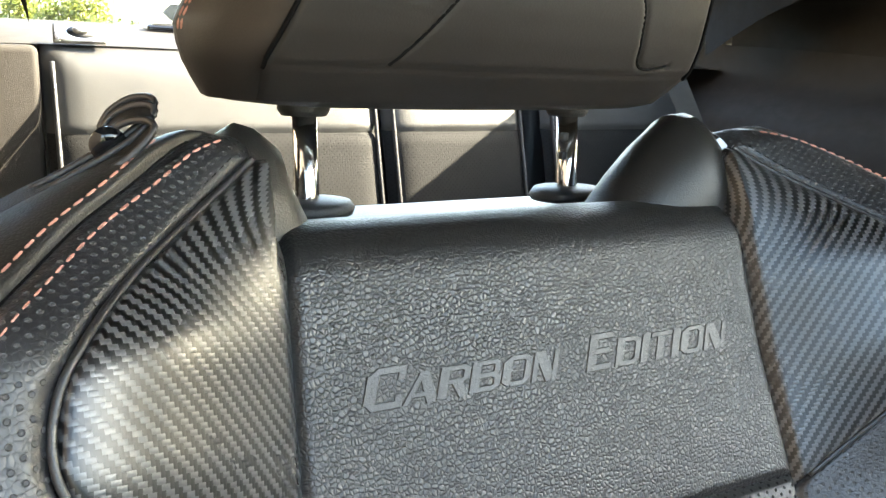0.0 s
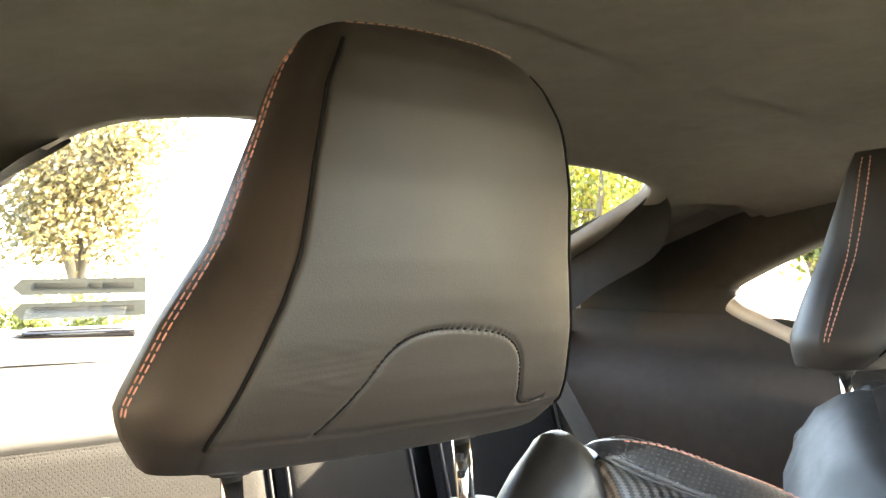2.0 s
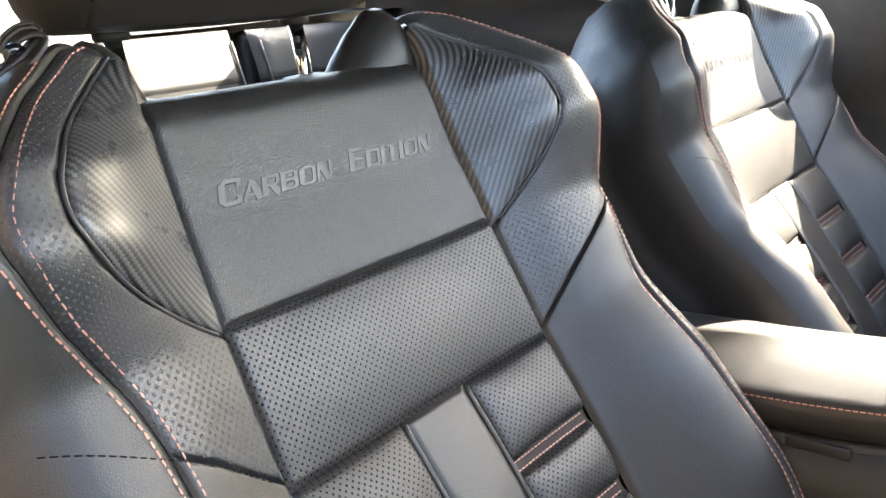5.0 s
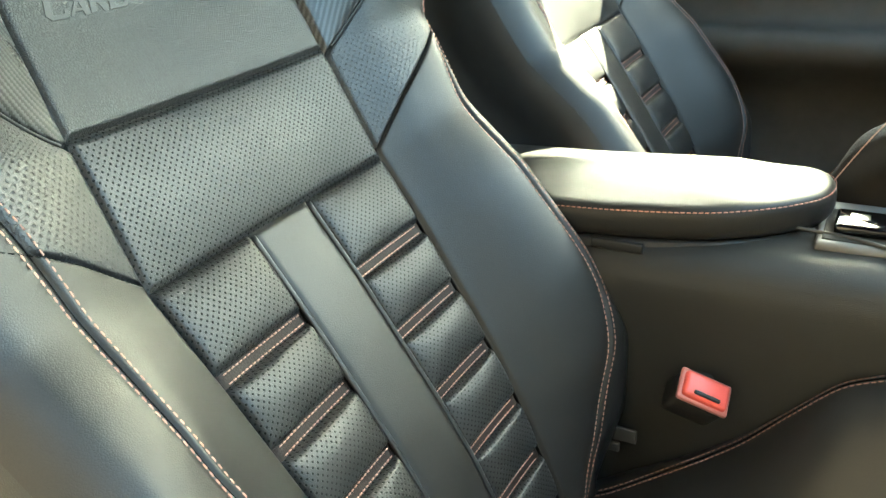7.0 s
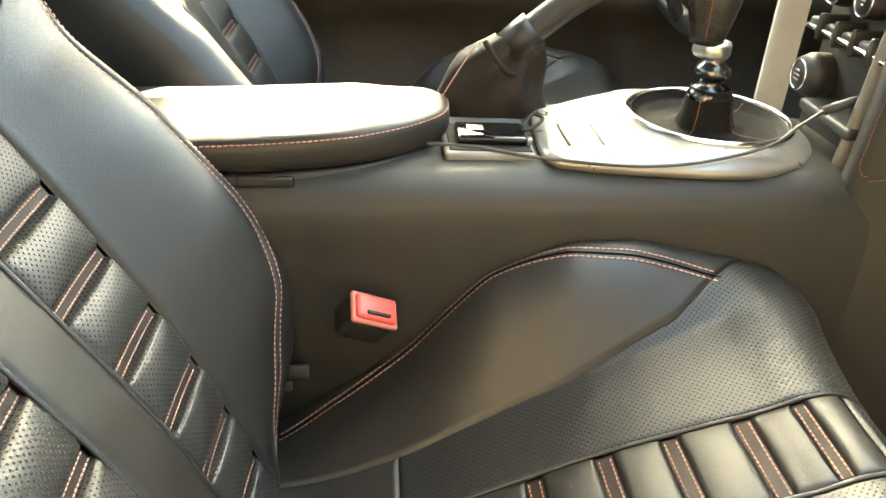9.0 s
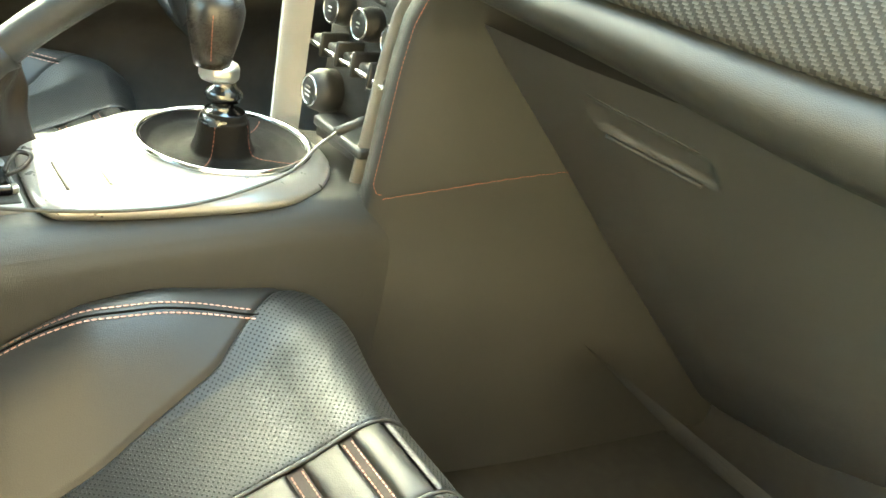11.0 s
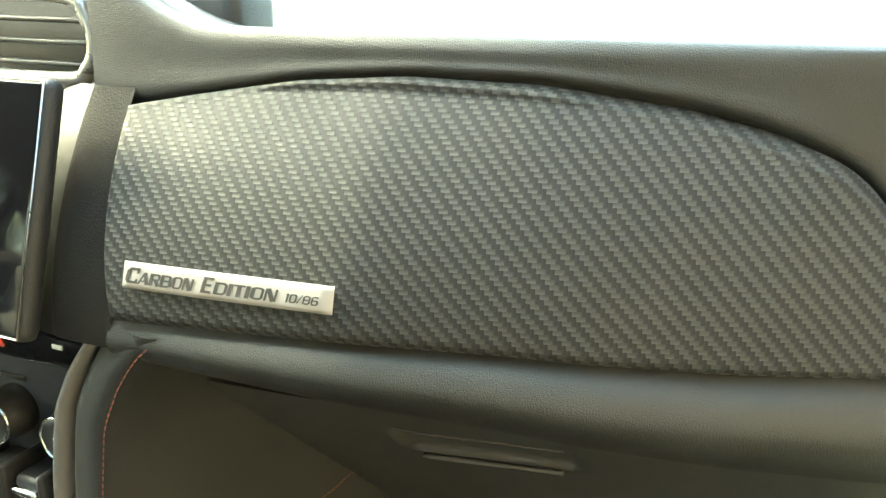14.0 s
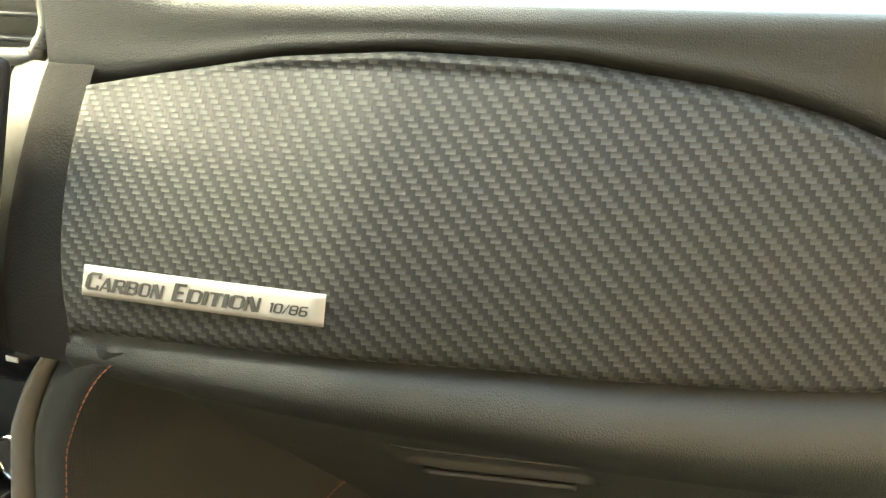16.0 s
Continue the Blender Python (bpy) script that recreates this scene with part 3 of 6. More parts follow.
    # embossed lettering
    for text, height, x0, width in (("C", .0176, -.0975, .0170), ("ARBON", .0136, -.0795, .0765), ("E", .0176, .0125, .0150), ("DITION", .0136, .0290, .0690)):
        def at(x, y, z, x0=x0):
            v = .8425 + y / 1.16
            return back(x0 + x, v, upper_swell(x0 + x, v) - .0001 + z)
        part("embossed_lettering", letters("embossed_lettering", text, height, at, width, .30, .0005, .0004)[0], M_EMBOSS, c, "letters embossed in the leather")
    return c


# ---- cushion: over (x, d), d runs forward from the bite and down the front edge ----
CU_PATH = smooth_line([(-.225, .352, 0), (-.27, .347, 0), (-.32, .357, 0), (-.38, .381, 0), (-.46, .420, 0), (-.53, .452, 0), (-.60, .477, 0), (-.66, .497, 0), (-.70, .510, 0), (-.735, .512, 0), (-.762, .496, 0), (-.778, .463, 0), (-.784, .42, 0), (-.786, .36, 0), (-.786, .27, 0)], 200)
_len = np.r_[0, np.cumsum([(b - a).length for a, b in zip(CU_PATH, CU_PATH[1:])])]
CU_Y, CU_Z = [p[0] for p in CU_PATH], [p[1] for p in CU_PATH]


def cu_d(y):
    """Distance along the cushion at which it reaches that y (upper side)."""
    k = next(i for i, q in enumerate(CU_Y) if q <= y)
    return float(_len[k])


def cu_base(d):
    return float(np.interp(d, _len, CU_Y)), float(np.interp(d, _len, CU_Z))


CU_END = float(_len[-1])
CU_IN = table([0, cu_d(-.38), cu_d(-.52), cu_d(-.66), cu_d(-.74), CU_END], [.108, .112, .126, .150, .168, .17])
CU_OUT = table([0, .06, cu_d(-.40), cu_d(-.60), cu_d(-.70), cu_d(-.745), CU_END], [.215, .245, .254, .255, .252, .242, .225])
CU_SEAM_T = table([0, cu_d(-.38), cu_d(-.52), cu_d(-.62), cu_d(-.67), cu_d(-.70), cu_d(-.74), CU_END], [.108, .112, .128, .16, .20, .222, .236, .24])
CU_H = table([0, cu_d(-.30), cu_d(-.388), cu_d(-.456), cu_d(-.53), cu_d(-.588), cu_d(-.66), cu_d(-.72), cu_d(-.755), CU_END],
             [-.02, .014, .046, .089, .090, .073, .038, .008, .0, .0])


def CU_SEAM(d):
    return min(CU_SEAM_T(d), CU_OUT(d) - .006)


def cushion(x, d, lift=0.0):
    y, z = cu_base(d)
    y += .026 * max(0.0, min(1.0, (d - .46) / .10)) * (1 - min(1.0, max(0.0, x) / .19) ** 2)
    y2, z2 = cu_base(min(CU_END, d + .004))
    y1, z1 = cu_base(max(0, d - .004))
    t = Vector((0, y2 - y1, z2 - z1)).normalized()
    n = Vector((0, t.z, -t.y))
    a, xi, xo = abs(x), CU_IN(d), CU_OUT(d)
    h = .006 * min(1, a / xi) ** 3
    if a > xi:
        s = min(1.0, (a - xi) / (xo - xi))
        h += (CU_H(d) - .006) * math.sin(min(s / .75, 1) * math.pi / 2) ** 1.2 - .03 * max(0, (s - .68) / .32) ** 2
    return Vector((x, y, z)) + n * (lift) + Vector((0, 0, h)) * (1 if n.z > .5 else max(0, n.z * 2))


def cu_normal(p):
    e = .003
    return (cushion(p[0], p[1] - e) - cushion(p[0], p[1] + e)).cross(cushion(p[0] - e, p[1]) - cushion(p[0] + e, p[1])).normalized() * -1


def on_cushion(pts, name, lift=.001, n=60, **kw):
    flat = smooth_line([(x, d, 0) for x, d in pts], n)
    near = [(cushion(p[0], p[1], lift), p) for p in flat]

    def nrm(a):
        q = cu_normal(min(near, key=lambda w: (w[0] - a).length_squared)[1])
        return q if q.z > 0 or q.y < 0 else -q
    return stitches(name, [q for q, _ in near], nrm, **kw)


LADDER = .042


def build_cushion(seat):
    c = new("cushion")
    c.parent = seat
    tagged(c, "seat cushion of sewn black leather panels")
    d0, dr, df = .03, cu_d(-.372), cu_d(-.752)
    part("rear_panel", sheet("rear_panel", d0, dr, lambda v: -CU_IN(v), CU_IN, 20, 12, cushion, .002), M_LEATHER, c, "smooth leather strip at the back of the cushion")
    part("lining", sheet("lining", dr, cu_d(-.74), lambda v: -LADDER, lambda v: LADDER, 12, 30, cushion, 0, (0, 0, 0, 0), extra=lambda x, v: -.0060), M_LEATHER, c)
    rungs = [cu_d(y) for y in (-.425, -.478, -.53, -.582, -.634, -.686)]
    for sgn in (1, -1):
        part("perforated_panel", sheet("perforated_panel", dr, CU_END, lambda v: LADDER, CU_SEAM, 30, 70, cushion, .003, (1, 1, 1, 0), mirror=sgn < 0), M_PERF, c, "perforated leather seat panel")
        part("ladder_piping", tube("ladder_piping", [cushion(sgn * LADDER, d, 0) for d in np.linspace(dr, CU_END, 50)], .0018, 7), M_PIPING, c)
        part("cushion_bolster", sheet("cushion_bolster", d0, CU_END, CU_SEAM, CU_OUT, 24, 70, cushion, 0.0, (1, 0, 1, 0), mirror=sgn < 0), M_LEATHER, c, "smooth leather cushion bolster")
        crest = [(.040, .178), (.097, .196), (.150, .205), (.20, .213), (.240, .216), (.285, .2165), (.341, .208), (.387, .204), (.433, .200), (.478, .1915)]
        for off in (-.0045, .0045):
            part("bolster_stitching", on_cushion([(sgn * (x + off), d) for d, x in crest], "bolster_stitching", .001, 80, pitch=.0055, length=.0043, width=.0015), M_THREAD_PALE, c, "pale red double stitching")
        part("bolster_seam", tube("bolster_seam", [cushion(sgn * p[1], p[0], .0002) for p in smooth_line([(d, x, 0) for d, x in crest], 50)], .0011, 6), M_THREAD_DARK, c)
    edges = [dr] + rungs + [cu_d(-.735)]
    for k in range(len(edges) - 1):
        a, b = edges[k] + (.0066 if k else 0), edges[k + 1] - .0066
        part("ladder_pad", sheet("ladder_pad", a, b, lambda v: -LADDER, lambda v: LADDER, 16, 10, cushion, .0038, depth=.0038), M_LEATHER, c)
        if k < len(rungs):
            part("ladder_band", sheet("ladder_band", rungs[k] - .0066, rungs[k] + .0066, lambda v: -LADDER, lambda v: LADDER, 12, 4, cushion, 0, (1, 1, 0, 0), extra=lambda x, v: -.0018), M_BAND, c)
            for off in (-.0046, .0046):
                part("ladder_stitching", on_cushion([(-LADDER + .004, rungs[k] + off), (0, rungs[k] + off), (LADDER - .004, rungs[k] + off)], "ladder_stitching", -.0012, 24, pitch=.0046, length=.0036, width=.0012), M_THREAD_PALE, c, "pale red double stitching")
    part("front_edge", sheet("front_edge", cu_d(-.735), CU_END, lambda v: -LADDER, lambda v: LADDER, 10, 16, cushion, .002, (1, 1, 1, 0)), M_PERF, c)
    ds = list(np.linspace(d0, CU_END, 40))
    rings = []
    for drop, out in ((0, 0), (.006, .006), (.02, .010), (.06, .010), (.12, .004), (.2, -.01)):
        ring = [cushion(CU_OUT(d), d) + Vector((out, 0, -drop)) for d in ds] + [cushion(-CU_OUT(d), d) + Vector((-out, 0, -drop)) for d in reversed(ds)]
        for p in ring:
            p.z = max(p.z, .22 - drop * .1)
        rings.append(ring)
    part("seat_base", loft("seat_base", rings, False, True), M_PLASTIC, c, "black cushion side and base")
    return c


# ---- headrest ----
HR_Y = table([.948, .962, .975, .988, 1.0, 1.02, 1.04, 1.06, 1.10, 1.14, 1.165, 1.18, 1.19], [.088, .066, .0485, .0395, .0338, .0280, .0244, .0225, .0225, .026, .0315, .040, .052])
HR_S = table([.948, .975, 1.014, 1.04, 1.063, 1.085, 1.105, 1.147, 1.165, 1.19], [.112, .1165, .103, .0935, .087, .084, .082, .0745, .0665, .053])
HR_W = table([.948, .958, .975, .989, 1.03, 1.074, 1.135, 1.17, 1.19], [.120, .130, .1385, .142, .1235, .098, .0785, .068, .054])


def hr_shift(z):
    return .011 * max(0.0, (z - .975) / .17)


def hr_fix(p):
    """The side towards the car's middle is a little fuller at the top."""
    d = p.x - hr_shift(p.z)
    if d > 0:
        p.x += d * .20 * max(0.0, min(1.0, (p.z - 1.0) / .13))
    return p


def hr_deep(z):
    return .064 - .058 * max(0.0, (z - .98) / .21) ** 1.2


def hr_front(x, z, lift=0.0):
    s = HR_S(z)
    a = abs(x)
    if a <= s:
        y = HR_Y(z) + .011 * (a / s) ** 2.4
    else:
        t = (a - s) / max(.002, HR_W(z) - s)
        y = HR_Y(z) + .011 + (.112 - HR_Y(z) - .011) * t
    return hr_fix(Vector((x + hr_shift(z), y - lift, z)))


def hr_side(t, z, sgn, lift=0.0):
    """The wedge between front seam (t=0) and outer edge (t=1)."""
    s, w = HR_S(z), HR_W(z)
    x = s + (w - s) * t + .006 * math.sin(math.pi * t)
    y = HR_Y(z) + .011 + (.112 - HR_Y(z) - .011) * t
    return hr_fix(Vector((sgn * (x + lift * .9) + hr_shift(z), y - lift * .4, z)))


ARCH = smooth_line([(.092, .979, 0), (.078, .977, 0), (.069, .980, 0), (.063, .991, 0), (.054, 1.009, 0), (.036, 1.020, 0), (.002, 1.0245, 0), (-.020, 1.0225, 0), (-.034, 1.0155, 0), (-.046, .999, 0), (-.056, .985, 0), (-.064, .975, 0)], 80)


def build_headrest(seat):
    c = new("headrest")
    c.parent = seat
    tagged(c, "dark leather headrest on two chrome posts")
    zs = [.957 + .233 * (k / 46) for k in range(47)]

    def front(a, b):
        z = zs[0] + (zs[-1] - zs[0]) * b
        s = HR_S(z)
        x = -s + 2 * s * a
        d = min(x + s, s - x)
        arch = 0.0
        if z < 1.035:
            near = min((x - p[0]) ** 2 + (z - p[1]) ** 2 for p in ARCH) ** .5
            arch = -.0022 * math.exp(-(near / .0012) ** 2) - .0012 * math.exp(-((z - .9735) / .0016) ** 2)
            if x < -.01:
                arch += .0002 * math.sin(x * 210 + 5 * math.sin(z * 190)) * math.sin(z * 900 + 40 * x) * math.exp(-((x + .062) / .03) ** 2 - ((z - 1.005) / .016) ** 2)
        return hr_front(x, z, -seam_dip(d, .0030, .0019) + arch)
    part("front_panel", grid("front_panel", front, 170, 200), M_HEAD, c, "smooth dark leather front with an arched seam")
    for sgn in (-1, 1):
        def side(a, b, s=sgn):
            z = zs[0] + (zs[-1] - zs[0]) * b
            return hr_side(a, z, s, -seam_dip(a * .05, .0030, .0019))
        part("side_panel", grid("side_panel", side, 14, 50, flip=sgn > 0), M_HEAD, c, "leather side wedge")

        def rear(a, b, s=sgn):
            z = zs[0] + (zs[-1] - zs[0]) * b
            w = HR_W(z)
            th = a * math.pi / 2
            return hr_fix(Vector(((s * w * math.cos(th) ** .7 if a < 1 else 0) + hr_shift(z), .112 + hr_deep(z) * math.sin(th) ** .8, z)))
        part("rear_panel", grid("rear_panel", rear, 14, 30, flip=sgn > 0), M_HEAD, c)
        seam = [hr_front(sgn * (HR_S(z) - .0006), z, -.0010) for z in np.linspace(.972, 1.175, 50)]
        # black tube along the front seam in place of its shade
        part("seam_groove_shade", tube("seam_groove_shade", seam, .0011, 6), M_THREAD_DARK, c)
        part("front_seam", stitches("front_seam", seam, lambda p, s=sgn: Vector((s * .5, -1, 0)), pitch=.0046, length=.0038, width=.0019), M_THREAD_DARK, c, "black seam stitching")
        for t in (.66, .82):
            edge = [hr_side(t + (.985 - t) * .6 * (1 - (z - .985) / .2), z, sgn, .0012) for z in np.linspace(.985, 1.185, 60)]
            part("edge_stitching", stitches("edge_stitching", edge, lambda p, s=sgn: Vector((s, -.4, 0)), pitch=.0058, length=.0046, width=.0013), M_THREAD_RED, c, "orange-red double stitching")
    # thin black tube in the arched crease, added as its dark shade line
    part("arch_groove_shade", tube("arch_groove_shade", [hr_front(p[0], p[1], -.0016) for p in ARCH], .0009, 6), M_THREAD_DARK, c)
    part("arch_seam", stitches("arch_seam", [hr_front(p[0], p[1], -.0008) for p in ARCH], lambda p: (0, -1, .1), pitch=.004, length=.0036, width=.0009, height=.0005), M_THREAD_DARK, c, "black arched seam")
    top = []
    for k in range(41):
        x = -HR_S(1.186) + 2 * HR_S(1.186) * k / 40
        top.append(hr_front(x, 1.186, .0008) + Vector((0, 0, .001)))
    part("top_stitching", stitches("top_stitching", top, lambda p: (0, -.5, 1), pitch=.0058, length=.0046, width=.0013), M_THREAD_PALE, c)

    # closed ends above and below
    def lid(z, bulge):
        w, s = HR_W(z), HR_S(z)

        def fn(a, b):
            th = math.tau * a
            ca, sa = math.cos(th), math.sin(th)
            if sa < 0:
                x = ca * w
                f = hr_front(max(-s, min(s, x)), z)
                e = f.y if abs(x) <= s else hr_side((abs(x) - s) / (w - s), z, 1).y
                q = hr_fix(Vector((x + hr_shift(z), e, z)))
            else:
                hi = .112 + hr_deep(z) * abs(sa) ** .8
                q = hr_fix(Vector((math.copysign(abs(ca) ** .7, ca) * w + hr_shift(z), hi, z)))
            mid = Vector((0, .11, z + bulge))
            r = 1 - b
            q = mid.lerp(q, r)
            q.z = z + bulge * (1 - r * r) ** .5
            return q
        return grid("lid", fn, 48, 10)
    part("top_panel", lid(1.19, .004), M_HEAD, c)
    part("underside", lid(.957, -.005), M_HEAD, c, "dark underside with the post sleeves")
    for sx in (-.08, .08):
        p = part("post", tube("post", [(sx, .100, .84), (sx, .1125, .91), (sx, .119, .965)], .0062, 20), M_CHROME, c, "chrome headrest post")
        if sx > 0:
            for z in (.925, .936):
                part("notch", rounded_box("notch", .004, .004, .005, .001, (sx - .0052, .111, z)), M_PLASTIC, p)
        part("post_sleeve", turned("post_sleeve", [(.0, .0), (.0095, .0), (.0110, .003), (.0105, .008), (.008, .010), (.0, .010)], "Z", (sx, .1175, .9475), 24, (1.2, 1)), M_PLASTIC, c)
        part("post_guide", turned("post_guide", [(.0, 0), (.0185, 0), (.0195, .003), (.0175, .0065), (.009, .008), (0, .008)], "Z", (sx, .1105, .8995), 28, (1.25, .95)), M_PLASTIC, c, "black oval post guide")
    return c


def build_seat():
    seat = thing("front_seat", "black leather bucket seat with carbon patches and red stitching", "car seat", group="front seats")
    build_backrest(seat)
    build_cushion(seat)
    build_headrest(seat)
    part("seat_rail", rounded_box("seat_rail", .40, .5, .05, .01, (0, -.45, .20)), M_PLASTIC, seat)
    return seat


DRIVER = .69
passenger_seat = build_seat()
driver_seat = copy_thing(passenger_seat, pose(DRIVER, 0, 0))
passenger_seat["label"] = "black leather passenger seat with carbon patches and orange-red stitching"
driver_seat["label"] = "black leather driver's seat in low sun behind the handbrake"

# ---- car body seen from inside ----
CX = .345                                   # middle of the car


def roof_z(x, y):
    u = (x - CX) / .70
    return 1.238 - (.022 * (y / .45) ** 2 if y > 0 else .015 * (y / .95) ** 2) - .10 * abs(u) ** 4.5


def roof_sheet(name, lift):
    return grid(name, lambda a, b: Vector((CX - .70 + 1.40 * a, -.58 + 1.01 * b, roof_z(CX - .70 + 1.40 * a, -.58 + 1.01 * b) + lift)), 40, 24, flip=lift == 0)


part("ceiling", roof_sheet("ceiling", 0), M_LINER, None, "dark grey-brown woven headliner", "structure")["category"] = "headliner"
part("roof", roof_sheet("roof", .03), M_PAINT, None, "dark painted car roof", "structure")["category"] = "roof"
part("floor", rounded_box("floor", 1.6, 3.2, .05, .01, (CX, -.1, .165)), M_CARPET, None, "dark carpeted car floor", "structure")["category"] = "floor"


def glass_z(y):
    return 1.205 - .275 * (y - .45)


# opening of the rear window: half outline about the car's middle
RW = [(0.0, .414), (.20, .418), (.30, .432), (.37, .452), (.41, .480), (.437, .52), (.452, .57), (.475, .66), (.51, .80), (.545, 1.0), (.57, 1.22), (.50, 1.30), (.0, 1.31)]
rw = smooth_line([(x, y, 0) for x, y in RW], 60)
rw_loop = [(CX + p[0], p[1]) for p in rw] + [(CX - p[0] * .985, p[1] - .028 * min(1, p[0] / .16) * max(0, min(1, (.75 - p[1]) / .25))) for p in reversed(rw[1:-1])]


def window_rim(k, s):
    x, y = rw_loop[k % len(rw_loop)]
    c = Vector((CX, .86))
    d = Vector((x, y)) - c
    q = c + d * (1 + s)
    return q


rim_rings = []
for s, drop in ((0.0, .012), (.0, -.002), (.012, -.010), (.05, -.016), (.12, -.012), (.30, -.002), (.6, .0)):
    ring = []
    for k in range(len(rw_loop)):
        q = window_rim(k, s)
        z = glass_z(max(q.y, .30)) + drop - (max(0, abs(q.x - CX) - .5) ** 2) * .8
        if q.y < .43:
            z = min(z, roof_z(q.x, q.y) - .001 - .0)
        ring.append(Vector((q.x, q.y, z)))
    rim_rings.append(ring)
rear_frame = part("trim_rear_window", loft("trim_rear_window", rim_rings, False, False), M_LINER, None, "dark trim round the rear window", "structure")
rear_frame["category"] = "window trim"
win1 = thing("window_1", "sloping rear window, trees and road sign beyond", "car window", kind="structure")
part("pane", mesh_of("pane", [Vector((x, y, glass_z(y) + .008)) for x, y in rw_loop], [tuple(range(len(rw_loop)))], smooth=False), M_GLASS, win1).visible_shadow = False


def extrude_y(name, profile, ys):
    """A panel of constant section along the car; ys: (y, dx, dz)."""
    return loft(name, [[Vector((x + dx, y, z + dz)) for x, z in profile] for y, dx, dz in ys], False, False, closed=False)


# driver's door: inner panel with armrest, sill and glass
door = thing("door_1", "closed driver's door with dark padded inner panel", "car door", kind="structure")
prof = [(p[0], p[1]) for p in smooth_line([(1.03, .18, 0), (1.035, .32, 0), (1.07, .44, 0), (1.06, .52, 0), (1.00, .585, 0), (.99, .615, 0), (1.005, .635, 0), (1.055, .645, 0), (1.06, .72, 0), (1.035, .80, 0), (1.03, .86, 0), (1.04, .915, 0), (1.075, .93, 0), (1.10, .925, 0)], 60)]
part("door_panel", extrude_y("door_panel", prof, [(-1.25, .03, 0), (-.9, .015, 0), (-.5, 0, 0), (-.1, 0, 0), (.14, .01, 0)]), M_DOOR, door, "dark grained door trim")
part("door_skin", rounded_box("door_skin", .03, 1.4, .72, .01, (1.125, -.55, .56)), M_PAINT, door)
win2 = thing("window_2", "driver's side window, bright outside", "car window", kind="structure")
part("pane", mesh_of("pane", [(1.09, -1.2, .93), (1.09, .115, .93), (1.0, .115, 1.16), (.98, -.55, 1.15), (1.03, -.95, 1.03)], [(0, 1, 2, 3, 4)], smooth=False), M_GLASS, win2).visible_shadow = False

# pillars
for name, pts, r in (("trim_pillar_a_driver", [(1.0, -.46, 1.14), (1.06, -.95, 1.06), (1.12, -1.35, .93)], .035),
                     ("trim_pillar_a_passenger", [(-.31, -.46, 1.14), (-.37, -.95, 1.06), (-.43, -1.35, .93)], .035)):
    part(name, tube(name, smooth_line(pts, 14), r, 12), M_TRIM, None, "dark windscreen pillar trim", "structure")["category"] = "pillar"


